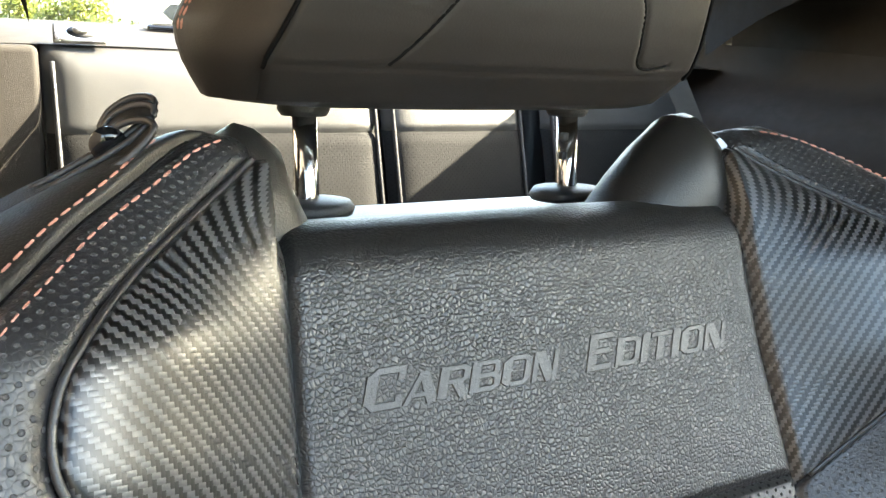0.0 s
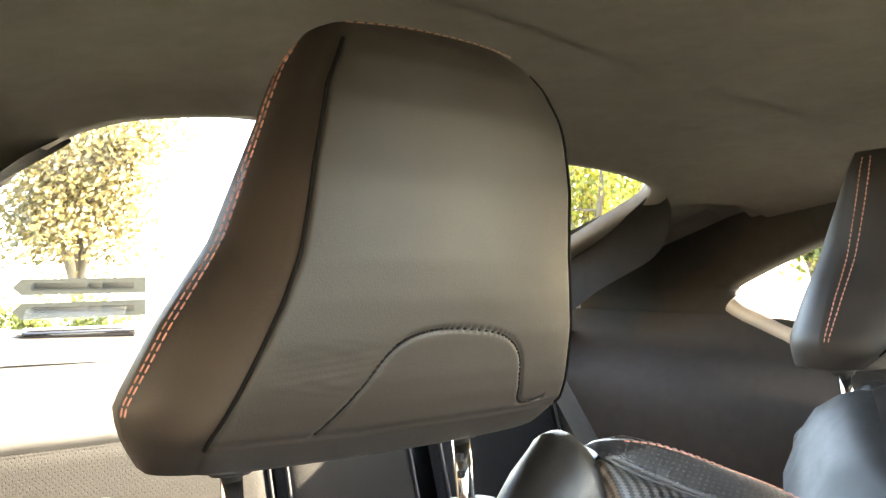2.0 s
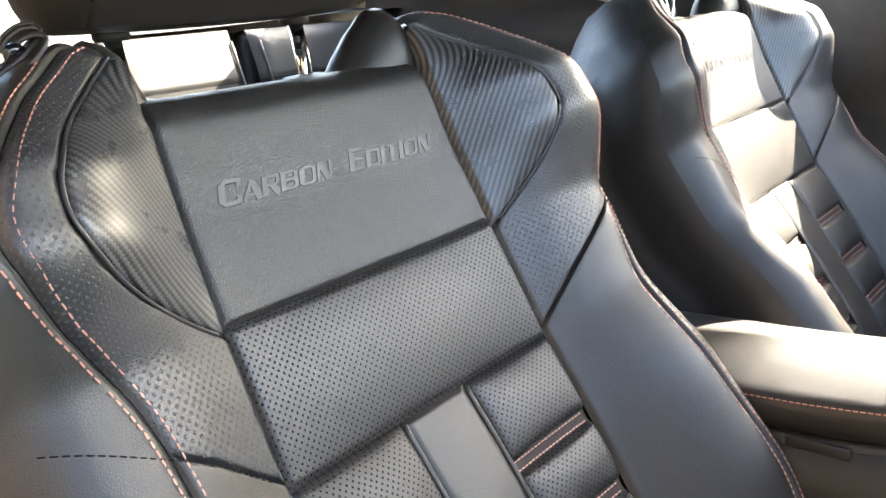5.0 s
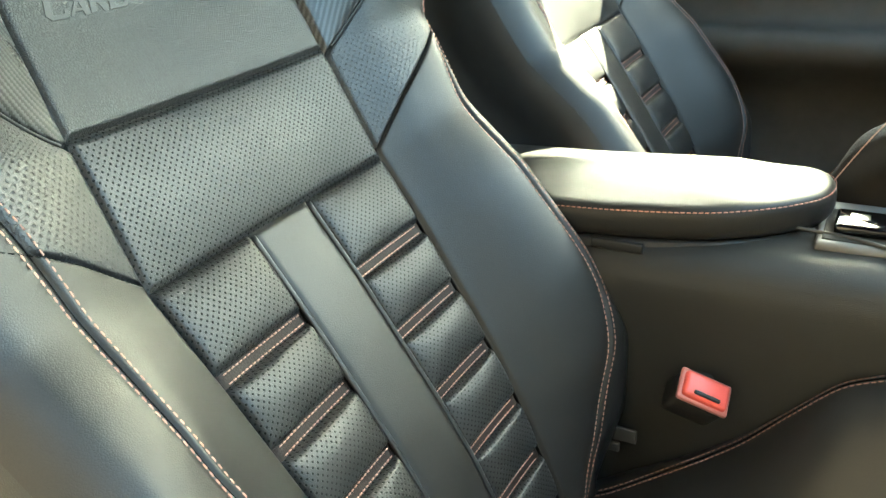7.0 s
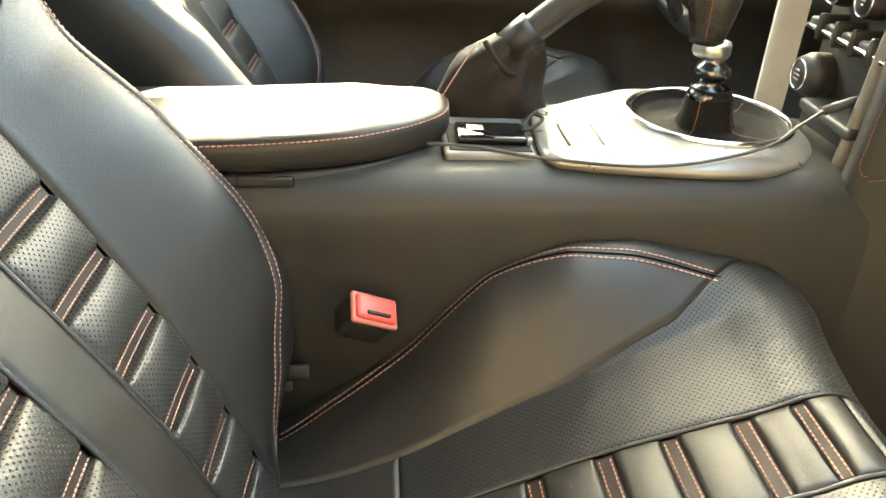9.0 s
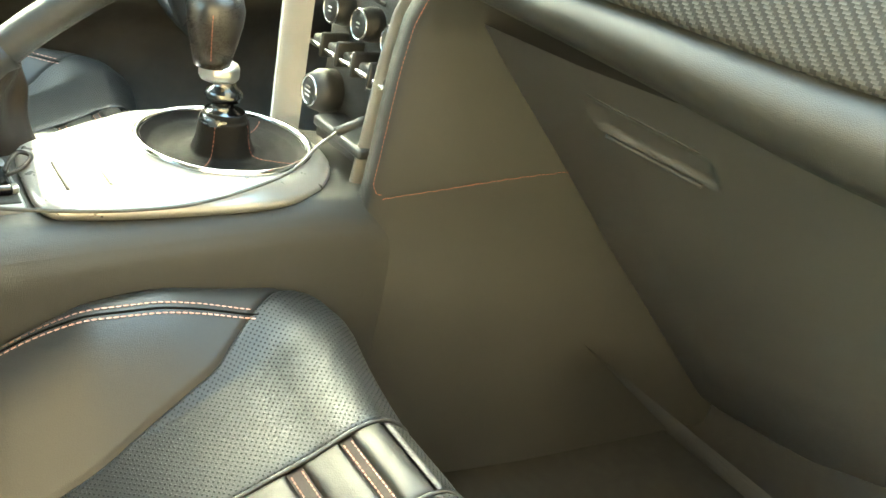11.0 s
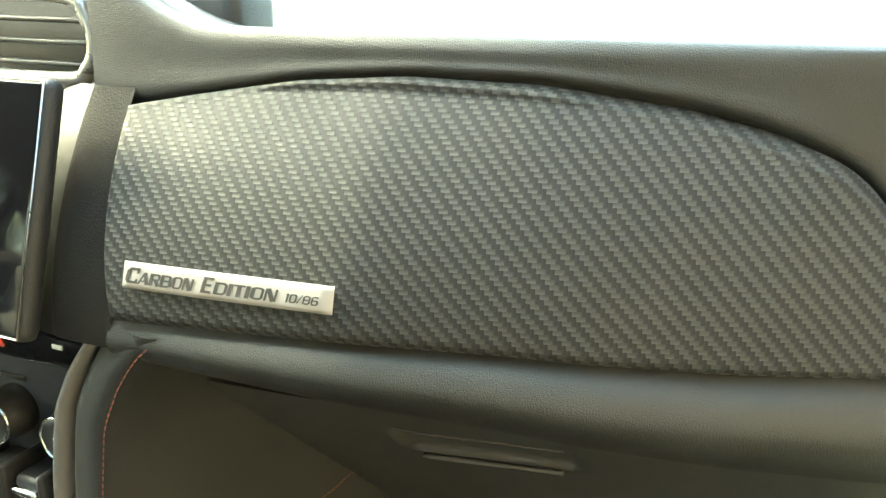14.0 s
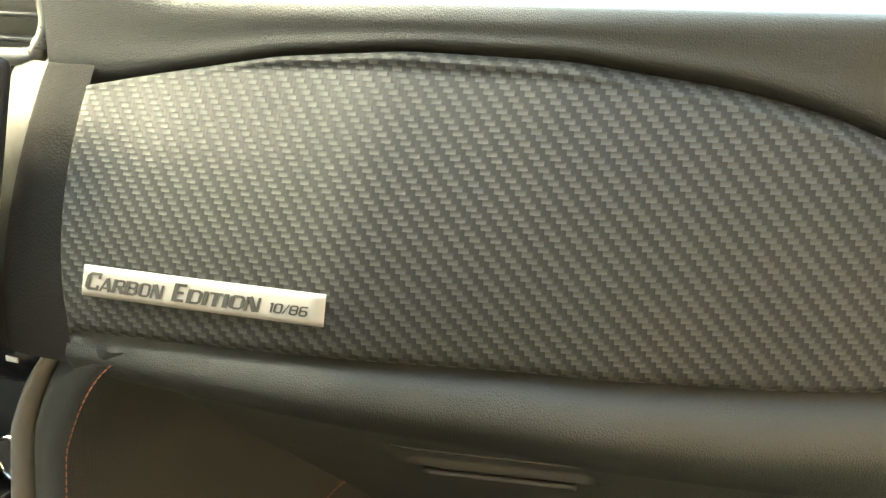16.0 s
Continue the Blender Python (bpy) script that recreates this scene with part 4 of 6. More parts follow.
def quarter(name, side):
    """Rear quarter: B-pillar, three-cornered window with its sill, and the trim below."""
    sx = (lambda x: x) if side > 0 else (lambda x: 2 * CX - x)
    q = thing(name, "dark rear quarter trim round a three-cornered window", "car trim", kind="structure")
    hole = [(.495, 1.035), (.47, 1.055), (.30, 1.118), (.215, 1.125), (.205, 1.10), (.205, .965), (.225, .950), (.36, .968), (.45, 1.003)]
    hole = [(p[0], p[1]) for p in smooth_line([(a, b, 0) for a, b in hole], 48, True)]
    cy, cz = .34, 1.04

    def wall_x(y, z):
        return 1.005 - .45 * max(0, z - 1.02) ** 1.2 + .02 * max(0, .2 - y)
    rings = []
    for s, dx in ((0, .03), (0, .006), (.04, .0), (.14, -.006), (.5, -.008), (.9, -.006), (1.6, .0), (2.6, .01)):
        ring = []
        for y, z in hole:
            yy, zz = cy + (y - cy) * (1 + s), cz + (z - cz) * (1 + s * .62)
            yy, zz = max(.07, min(.86, yy)), max(.86, min(1.21, zz))
            ring.append(Vector((sx(wall_x(yy, zz) + dx), yy, zz)))
        rings.append(ring)
    part("quarter_trim", loft("quarter_trim", rings, False, False), M_TRIM, q)
    part("pane", mesh_of("pane", [Vector((sx(1.03), y, z)) for y, z in hole], [tuple(range(len(hole)))], smooth=False), M_GLASS, q).visible_shadow = False
    sill = [(.497, 1.014), (.475, .999), (.44, .984), (.36, .950), (.26, .932)]
    if side > 0:
        part("window_sill", tube("window_sill", smooth_line([(sx(1.006), y, z) for y, z in sill], 24), .016, 12), M_CHAMPAGNE, q, "pale window sill in the sun")
    if side > 0:
        part("belt_pillar", extrude_y("belt_pillar", [(sx(1.04), .2), (sx(1.03), .55), (sx(1.03), .9), (sx(1.01), 1.04), (sx(.955), 1.20)], [(.105, .01 * side, 0), (.12, -.015 * side, 0), (.185, -.015 * side, 0), (.205, 0, 0)]), M_TRIM, q, "dark pillar trim")
    low = smooth_line([(1.0, .99, 0), (.985, .94, 0), (.93, .90, 0), (.885, .85, 0), (.872, .7, 0), (.868, .5, 0), (.865, .2, 0)], 24)
    part("side_trim", extrude_y("side_trim", [(sx(p[0]), p[1]) for p in low], [(y, dx * side + (0 if side > 0 else -.12), dz) for y, dx, dz in ((.20, .03, -.03), (.40, .0, 0), (.62, -.01, .01), (.95, -.015, .02))]), M_TRIM, q, "dark rear side trim")
    part("upper_corner", grid("upper_corner", lambda a, b: Vector((sx(.80 + .10 * b + (.22 - .07 * b) * a), .42 + .63 * b + .06 * a * (1 - b), 1.228 - .15 * b - (.13 - .03 * b) * a + .055 * math.sin(math.pi * a) * (1 - .6 * b))), 8, 10), M_LINER, q, "dark trim of the rear pillar")
    rim = smooth_line([(.766, .486, 1.189), (.775, .505, 1.182), (.82, .60, 1.152), (.877, .746, 1.108), (.90, .83, 1.085)], 20)
    brim = smooth_line([(.783, .462, 1.186), (.822, .485, 1.158), (.868, .552, 1.100), (.872, .68, 1.045), (.868, .78, .985)], 20)
    part("pillar_lip", grid("pillar_lip", lambda a, b: Vector((sx((rim[int(round(b * 20))].lerp(brim[int(round(b * 20))], a)).x), rim[int(round(b * 20))].lerp(brim[int(round(b * 20))], a).y, rim[int(round(b * 20))].lerp(brim[int(round(b * 20))], a).z + .006 * math.sin(math.pi * a))), 8, 20, flip=side > 0), M_PILLAR, q, "broad lip of the rear pillar beside the window")
    if side < 0:
        part("side_pad", rounded_box("side_pad", .235, .06, .52, .008, (-.288, .835, .70)), M_TRIM, q, "dark pad beside the rear seat back")
    part("outer_panel", rounded_box("outer_panel", .02, 1.2, .75, .005, (sx(1.09), .70, .56)), M_PAINT, q)
    return q


quarter("trim_quarter_driver", 1)
quarter("trim_quarter_passenger", -1)
win3 = thing("window_3", "windscreen, bright outside", "windscreen", kind="structure")
part("pane", grid("pane", lambda a, b: Vector((CX + (a - .5) * (1.36 + .2 * b), -.58 - .80 * b - .03 * math.sin(math.pi * a), 1.232 - .314 * b)), 12, 6), M_GLASS, win3).visible_shadow = False

# ---- rear seats ----
def rear_y(z):
    return .80 - .30 * (.90 - z)


def rear_back(name, x0, x1, ztop, label, groove=None):
    s = thing(name, label, "rear seat", group="rear seat backs")

    def f(a, b):
        x = x0 + (x1 - x0) * a
        z = .42 + (ztop - .42) * b
        y = rear_y(z)
        d = min(x - x0, x1 - x, ztop - z)
        y += .022 * math.exp(-d / .012)
        y += .0035 * math.exp(-((z - .858) / .005) ** 2)
        return Vector((x, y, z))
    cut = (.858 - .42) / (ztop - .42)
    part("cushioned_face", grid("cushioned_face", lambda a, b: f(a, cut + (1 - cut) * b), 30, 24, lambda a, b: (x0 + (x1 - x0) * a, b * .1)), M_REAR, s, "smooth leather upper face")
    part("perforated_face", grid("perforated_face", lambda a, b: f(a, cut * b), 30, 44, lambda a, b: (x0 + (x1 - x0) * a, b * .438)), M_REAR_PERF_SHADED, s, "perforated leather lower face, shadow put into its darker colour")
    part("back_board", rounded_box("back_board", x1 - x0, .05, ztop - .42, .02, ((x0 + x1) / 2, rear_y(ztop) + .060, (ztop + .42) / 2)), M_PLASTIC, s)
    line = [Vector((x0 + (x1 - x0) * k / 30, rear_y(.858) + .001, .858)) for k in range(1, 30)]
    part("cross_seam", stitches("cross_seam", line, lambda p: (0, -1, .2), pitch=.0052, length=.004, width=.001), M_THREAD_DARK, s)
    for xx in (x0 + .012, x1 - .012):
        part("edge_piping", tube("edge_piping", [(xx, rear_y(z) + .004, z) for z in np.linspace(.45, ztop - .02, 20)], .003, 6), M_PIPING, s)
    return s


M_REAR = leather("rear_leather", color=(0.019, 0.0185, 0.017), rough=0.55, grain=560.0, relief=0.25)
# same leather as above the seam, darkened to stand in for the shadow there
M_REAR_PERF_SHADED = leather("shaded_rear_perforated_leather", color=(0.0085, 0.0083, 0.008), rough=0.75, grain=560.0, relief=0.2, gloss=0.12, perforated=True, pitch=0.0072, hole=(0.001, 0.001, 0.001), radius=0.0008)
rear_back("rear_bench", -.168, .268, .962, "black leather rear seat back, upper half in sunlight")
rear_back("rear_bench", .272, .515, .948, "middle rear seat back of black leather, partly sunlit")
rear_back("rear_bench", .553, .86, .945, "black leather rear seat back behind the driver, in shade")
for x0, x1 in ((-.16, .30), (.39, .85)):
    t = thing("rear_seat_cushion", "low black leather rear seat cushion", "rear seat", group="rear seat cushions")
    part("cushion", rounded_box("cushion", x1 - x0, .46, .16, .05, ((x0 + x1) / 2, .46, .36), 5), M_REAR, t)
part("shelf_rear", grid("shelf_rear", lambda a, b: Vector((CX - .68 + 1.36 * a, .835 + .52 * b, .958 + .03 * b + .004 * math.sin(a * 9))), 20, 10), M_TRIM, None, "dark parcel shelf below the rear window", "structure")["category"] = "parcel shelf"
latch = thing("seat_release", "silver-framed seat release button on the shelf edge", "latch")
LT = Matrix.Translation((-.122, .838, .975)) @ Euler((radians(42), 0, radians(-4))).to_matrix().to_4x4()
for nm, me, mt, lb in (("plate", rounded_box("plate", .060, .032, .007, .003), M_SILVER, "brushed frame"),
                       ("recess", turned("recess", [(0, .002), (.016, .002), (.017, .0042), (0, .0044)], "Z", (.004, 0, 0), 28, (1.1, .62)), M_PLASTIC, "dark oval recess"),
                       ("button", turned("button", [(0, .004), (.0085, .004), (.009, .007), (.006, .0095), (0, .010)], "Z", (.001, 0, 0), 20, (1, .7)), M_SILVER, "pale button")):
    me.transform(LT)
    part(nm, me, mt, latch, lb)
slab = thing("brake_lamp", "flat black lamp housing below the rear window", "lamp")
part("housing", rounded_box("housing", .185, .05, .016, .004, (.10, 1.2, .984)), M_GLOSS, slab)
part("lens", rounded_box("lens", .165, .04, .004, .001, (.10, 1.197, .9945)), M_SILVER, slab, "pale reflecting top")
belt = thing("seat_belt", "dark rear seat belt hanging at the side trim", "seat belt")
part("webbing", grid("webbing", lambda a, b: Vector((.70 + .10 * b + .045 * a, .70 - .12 * b, .95 - .30 * b + .006 * a)), 3, 14), M_CARPET, belt)
# bulkhead so that the boot and the footwells are closed
part("wall_boot", rounded_box("wall_boot", 1.5, .04, .8, .01, (CX, 1.38, .56)), M_TRIM, None, "dark boot wall", "structure")["category"] = "panel"
part("wall_bulkhead", rounded_box("wall_bulkhead", 1.6, .04, .78, .01, (CX, -1.42, .55)), M_CARPET, None, "dark bulkhead behind the dashboard", "structure")["category"] = "panel"
part("panel_fender_driver", rounded_box("panel_fender_driver", .03, .30, .78, .01, (1.125, -1.36, .57)), M_TRIM, None, "dark panel ahead of the driver's door", "structure")["category"] = "panel"
part("sill_passenger", rounded_box("sill_passenger", .09, 1.5, .16, .03, (-.40, -.55, .21), 4), M_PLASTIC, None, "dark door sill", "structure")["category"] = "door sill"

# ---- centre console ----
console = thing("centre_console", "black centre console with silver shift surround", "console")
CON = smooth_line([(.228, .20, 0), (.226, .40, 0), (.229, .54, 0), (.236, .575, 0), (.252, .592, 0), (.275, .598, 0), (.345, .600, 0), (.42, .598, 0), (.45, .590, 0), (.462, .56, 0), (.464, .40, 0), (.464, .20, 0)], 50)
for nm, i0, i1, lb in (("side_panel", 0, 14, "soft black side of the console"), ("top_panel", 14, 36, "soft black top of the console"), ("side_panel", 36, 50, "soft black side of the console")):
    part(nm, loft(nm, [[Vector((CX + (p[0] - CX) * (1 + w), y, .2 + (p[1] - .2) * (1 + h))) for p in CON[i0:i1 + 1]] for y, w, h in
     ((.10, .0, -.06), (-.1, .0, -.03), (-.25, .0, -.01), (-.40, .0, .0), (-.55, .0, .012), (-.65, .02, .02), (-.75, .02, .02), (-.82, .02, .0), (-1.0, .0, -.05), (-1.38, .0, -.2))], False, False, closed=False), M_DASHSKIN, console, lb)
# armrest
arm = thing("armrest", "padded black leather armrest lid, bleached by the sun", "armrest")


def arm_ring(z, inset):
    pts = [(.243, .03), (.245, -.20), (.2495, -.27), (.2575, -.32), (.267, -.349), (.286, -.385), (.306, -.408), (.326, -.4215), (.35, -.4265), (.374, -.423), (.388, -.410), (.393, -.375), (.393, -.30), (.392, -.15), (.392, .03)]
    c = Vector((.325, -.20))
    out = []
    for p in smooth_line([(x, y, 0) for x, y in pts], 60):
        d = Vector((p[0], p[1])) - c
        L = d.length
        q = c + d * ((L - inset) / L)
        hump = max(0.0, min(1.0, (q.y + .375) / .05))
        hump = hump * hump * (3 - 2 * hump)
        lift = (.0045 * hump * min(1.0, max(0.0, (q.x - .27) / .03)) if z > .63 else 0) - .050 * max(0.0, q.y + .40)
        out.append(Vector((q.x, q.y, z + lift)))
    return out


part("lid", loft("lid", [arm_ring(z, i) for z, i in ((.602, .003), (.605, .0), (.612, -.0015), (.622, -.001), (.6275, .0008), (.6285, .0022), (.6305, .003), (.6325, .007), (.6338, .016), (.6345, .035), (.635, .06))], True, True), M_LEATHER, arm, "leather-covered padded lid")
part("box", loft("box", [arm_ring(z, i) for z, i in ((.55, .0), (.585, -.0005), (.5985, -.001), (.600, .006))], True, True), M_PLASTIC, arm, "hard black box below the lid")
near = [p for p in arm_ring(.6290, .0006)]
part("lid_stitching", stitches("lid_stitching", near, lambda p: Vector((p[0] - .325, (p[1] + .2) * .3, .04)), pitch=.0052, length=.0040, width=.0011), M_THREAD_RED, arm, "red stitching round the lid")
part("latch", rounded_box("latch", .006, .05, .010, .002, (.2455, -.255, .5875)), M_PLASTIC, arm, "recessed latch")

# shift surround
shift = thing("gear_lever", "gear lever with black knob in a leather gaiter and chrome ring", "gear lever")
GX, GY = .357, -.700
SURROUND = smooth_line([(.270, -.516, 0), (.256, -.548, 0), (.248, -.61, 0), (.246, -.70, 0), (.266, -.757, 0), (.312, -.795, 0), (.365, -.806, 0), (.42, -.793, 0), (.458, -.74, 0), (.462, -.66, 0), (.446, -.60, 0), (.405, -.540, 0), (.385, -.520, 0), (.33, -.513, 0)], 72, True)
plate = []
# a flank rising to a flat top, with a lower tongue towards the tray
for f, z in ((1.0, .600), (1.015, .606), (.995, .6095), (.96, .6125), (.91, .6170), (.86, .6200), (.81, .6212)):
    ring = []
    for p in SURROUND:
        q = Vector((GX + (p[0] - GX) * f, -.66 + (p[1] + .66) * f))
        low = max(0.0, min(1.0, (q.y + .635) / .06))
        low = low * low * (3 - 2 * low)
        ring.append(Vector((q.x, q.y, z + (min(z, .6115) - z) * low)))
    plate.append(ring)
for u in (.25, .5, .75):
    ring = []
    for p in SURROUND:
        d = Vector((p[0] - GX, p[1] - GY)).normalized() * .084
        q = Vector((GX + (p[0] - GX) * .81, -.66 + (p[1] + .66) * .81)).lerp(Vector((GX + d.x, GY + d.y)), u)
        low = max(0.0, min(1.0, (q.y + .625) / .045))
        ring.append(Vector((q.x, q.y, .6212 - .0097 * low * low * (3 - 2 * low))))
    plate.append(ring)
for r, z in ((.084, .6212), (.081, .6165), (.074, .6105), (.040, .6092), (.004, .6092)):
    plate.append([Vector((GX + r * d.x, GY + r * d.y, z)) for d in (Vector((p[0] - GX, p[1] - GY)).normalized() for p in SURROUND)])
part("surround", loft("surround", plate, True, True), M_SURROUND, shift, "satin silver surround")
part("ring", tube("ring", [(GX + .082 * math.cos(k * math.tau / 64), GY + .084 * math.sin(k * math.tau / 64), .6228) for k in range(64)], .0034, 10, True), M_CHROME, shift, "polished ring")
GAITER_R = table([0, .12, .28, .45, .58, .70, .85, 1], [.0795, .073, .058, .042, .0305, .0265, .0240, .0195])
GAITER_Z = table([0, .12, .28, .45, .58, .70, .85, 1], [.6225, .6150, .6120, .6118, .6145, .627, .6460, .6560])


def gaiter(a, b):
    """A sunk leather skirt rising into a creased neck round the lever."""
    th = a * math.tau
    fold = math.sin(math.pi * min(1, b * 1.15))
    r = GAITER_R(b) * (1 + .035 * math.sin(th * 4 + 1) * fold + .018 * math.sin(th * 9 + 6 * b) * fold)
    z = GAITER_Z(b) + .0012 * math.sin(th * 3 + 9 * b) * fold + (.0010 * math.sin(b * 60) if b > .7 else 0)
    return Vector((GX - .006 * b + r * math.cos(th), GY + .006 * b + r * math.sin(th), max(.6106, z)))


part("gaiter", grid("gaiter", gaiter, 56, 40), M_GAITER, shift, "sunk leather gaiter with a creased neck")
for th in (2.4, 3.9, 5.4):
    part("gaiter_seam", stitches("gaiter_seam", [gaiter(th / math.tau, b) + Vector((0, 0, .0015)) for b in np.linspace(.04, .9, 30)], lambda p: (p[0] - GX, p[1] - GY, .1), pitch=.0045, length=.0033, width=.0009), M_THREAD_DIM, shift, "red gaiter seam")
part("lever", turned("lever", [(0, .640), (.0190, .641), (.0205, .646), (.0195, .651), (.0150, .655), (.0110, .658), (.0105, .664), (.0155, .667), (.0178, .671), (.0172, .676), (.0120, .680), (.0105, .684), (.0105, .690), (0, .690)], "Z", (.350, -.691, 0), 32), M_GUN, shift, "dark polished collars")
part("collar_ring", turned("collar_ring", [(0, .688), (.0165, .688), (.0186, .6915), (.0186, .6995), (.0172, .7030), (0, .7030)], "Z", (.348, -.684, 0), 32), M_SILVER, shift, "satin ring below the knob")
part("knob", turned("knob", [(0, .7015), (.0162, .7015), (.0180, .709), (.0215, .724), (.0250, .741), (.0258, .754), (.0230, .765), (.0130, .772), (0, .7735)], "Z", (.3465, -.6755, 0), 32), M_KNOB, shift, "dark leather-covered knob")
for x, y in ((.318, -.539), (.322, -.574)):
    part("slot", rounded_box("slot", .056, .0030, .0030, .0012, (x, y, .6120)), M_PLASTIC, shift, "dark slot of the coin pocket")
part("knob_seam", stitches("knob_seam", [(.346 - .0005 + .0248 * math.cos(2.6) * k, -.677 + .0248 * math.sin(2.6) * k, z) for z, k in ((.710, .76), (.720, .86), (.732, .97), (.744, 1.04), (.755, 1.05))], lambda p: (p[0] - .346, p[1] + .677, 0), pitch=.004, length=.0032, width=.0009), M_THREAD_DIM, shift, "red seam of the knob")

hb = thing("handbrake", "raised handbrake lever with creased leather boot", "handbrake")


def boot(a, b):
    th = a * math.tau
    lo = Vector((.412 + .034 * math.cos(th), -.476 + .067 * math.sin(th), .600))
    hi = Vector((.405 + .018 * math.cos(th), -.480 + .026 * math.sin(th), .686))
    p = lo.lerp(hi, b)
    k = (.005 * math.sin(3 * th + 5 * b) + .003 * math.sin(7 * th - 4 * b)) * math.sin(math.pi * b)
    return p + Vector((k, -.022 * b * b + k * .5, .01 * math.sin(math.pi * b)))


part("boot", grid("boot", boot, 48, 24), M_BOOT, hb, "creased leather boot")
part("grip", tube("grip", smooth_line([(.404, -.495, .675), (.402, -.54, .715), (.400, -.60, .757), (.398, -.66, .785)], 20), .0155, 16), M_DASHSKIN, hb, "leather lever grip")
part("collar", tube("collar", [(.404, -.490, .670), (.4035, -.505, .685), (.403, -.515, .694)], .0195, 16), M_LEATHER, hb)
part("boot_edge", stitches("boot_edge", smooth_line([(.392, -.418, .612), (.391, -.436, .646), (.392, -.450, .670), (.396, -.460, .684)], 24), lambda p: (-.7, .7, .3), pitch=.0040, length=.0040, width=.0016), M_THREAD_PALE, hb, "frayed pale edge of the boot")
part("boot_fold", tube("boot_fold", smooth_line([(.386, -.462, .684), (.381, -.478, .662), (.384, -.496, .650), (.392, -.505, .664)], 20), .0035, 8), M_BOOT, hb, "fold of the boot round the lever")
tray = thing("console_tray", "shallow satin tray in the console beside the handbrake", "tray")
part("tray_frame", rounded_box("tray_frame", .100, .088, .010, .004, (.326, -.462, .6015)), M_EDGE, tray, "satin frame")
part("tray_floor", rounded_box("tray_floor", .070, .080, .004, .0015, (.318, -.463, .6058)), M_CARPET, tray, "dark tray floor")
box = thing("lighter_box", "small flat black case lying in the console tray", "case")
part("case", rounded_box("case", .042, .068, .009, .003, (.314, -.465, .6123)), M_GLOSS, box)
part("lid_strip", rounded_box("lid_strip", .012, .016, .001, .0004, (.318, -.450, .6171)), M_SILVER, box, "small pale label")
part("loop", tube("loop", smooth_line([(.322, -.499, .613), (.335, -.514, .614), (.349, -.523, .617), (.352, -.514, .620), (.338, -.504, .618), (.324, -.498, .615)], 24), .0020, 8), M_BOOT, box, "dark leather loop")
part("cap", rounded_box("cap", .008, .006, .007, .002, (.300, -.501, .6115)), M_SILVER, box, "small pale cap")
cable = thing("charging_cable", "thin grey charging cable along the console to the dash", "cable")
part("cord", tube("cord", smooth_line([(.300, -.400, .6060), (.288, -.45, .6085), (.268, -.50, .6085), (.247, -.57, .6115), (.245, -.64, .6150), (.262, -.72, .627), (.29, -.765, .640), (.292, -.792, .658), (.292, -.81, .664)], 60), .0018, 8), M_CABLE, cable)
part("plug", tube("plug", [(.292, -.785, .654), (.292, -.81, .664), (.292, -.825, .668)], .0048, 10), M_PLASTIC, cable, "black plug")

buckle = thing("seat_belt_buckle", "black seat belt buckle with red release button", "buckle")
BK_Y = Vector((.27, -.86, -.42)).normalized()
BK_Z = Vector((-.39, -.49, .776)).normalized()
BK = Matrix.Translation((.194, -.3535, .484)) @ Matrix((BK_Y.cross(BK_Z), BK_Y, BK_Z)).transposed().to_4x4()
for nm, me, mt, lb in (("housing", rounded_box("housing", .030, .047, .035, .006, (0, 0, -.019)), M_PLASTIC, "black buckle body"),
                       ("bezel", rounded_box("bezel", .031, .048, .006, .0028, (0, 0, .0)), M_BUCKLE_RIM, "pale pink rim, highlight put into its colour"),
                       ("button", rounded_box("button", .025, .042, .010, .004, (0, 0, .003)), M_RED, "red release button")):
    o = part(nm, me, mt, buckle, lb)
    me.transform(BK)
slot_me = rounded_box("tongue_slot", .0035, .024, .003, .001, (.0075, 0, .0092))
slot_me.transform(BK)
part("tongue_slot", slot_me, M_PLASTIC, buckle)
part("bracket", rounded_box("bracket", .004, .024, .016, .0015, (.214, -.280, .398)), M_CABLE, buckle, "pale metal bracket beside the cushion")
part("bracket_foot", rounded_box("bracket_foot", .005, .016, .010, .0015, (.212, -.268, .382)), M_CABLE, buckle)
part("mount", rounded_box("mount", .034, .024, .03, .006, (.213, -.345, .468)), M_CARPET, buckle)

# ---- dashboard ----
dash = thing("dashboard", "black dashboard with carbon-weave panel in front of the passenger", "dashboard")
DYB = table([-.40, -.176, -.10, -.03, .077, .15, .20, .24], [-1.02, -.902, -.872, -.845, -.815, -.808, -.804, -.800])
DZB = table([-.40, -.176, -.10, 0, .077, .24], [.852, .849, .849, .854, .855, .847])
DYT = table([-.40, -.176, -.12, 0, .07, .15, .25], [-1.02, -.930, -.905, -.876, -.868, -.864, -.860])
DZT = table([-.40, -.178, -.174, -.165, -.152, -.135, -.105, -.067, 0, .068, .13, .194, .245], [.87, .868, .893, .918, .936, .949, .961, .970, .9785, .979, .9735, .962, .952])


def decor(x, w, lift=0.0):
    zb, zt, yb, yt = DZB(x), DZT(x), DYB(x), DYT(x)
    k = w ** 1.7
    z = zb + (zt - zb) * w
    s = min(1.0, (z - zb) / .115)
    return Vector((x, yb + (yt - yb) * s ** 1.7 + lift, z + lift * .35))


CREASE = table([-.40, -.118, -.065, .003, .079, .154, .24], [.012, .0100, .0082, .0062, .0036, .0022, .001])


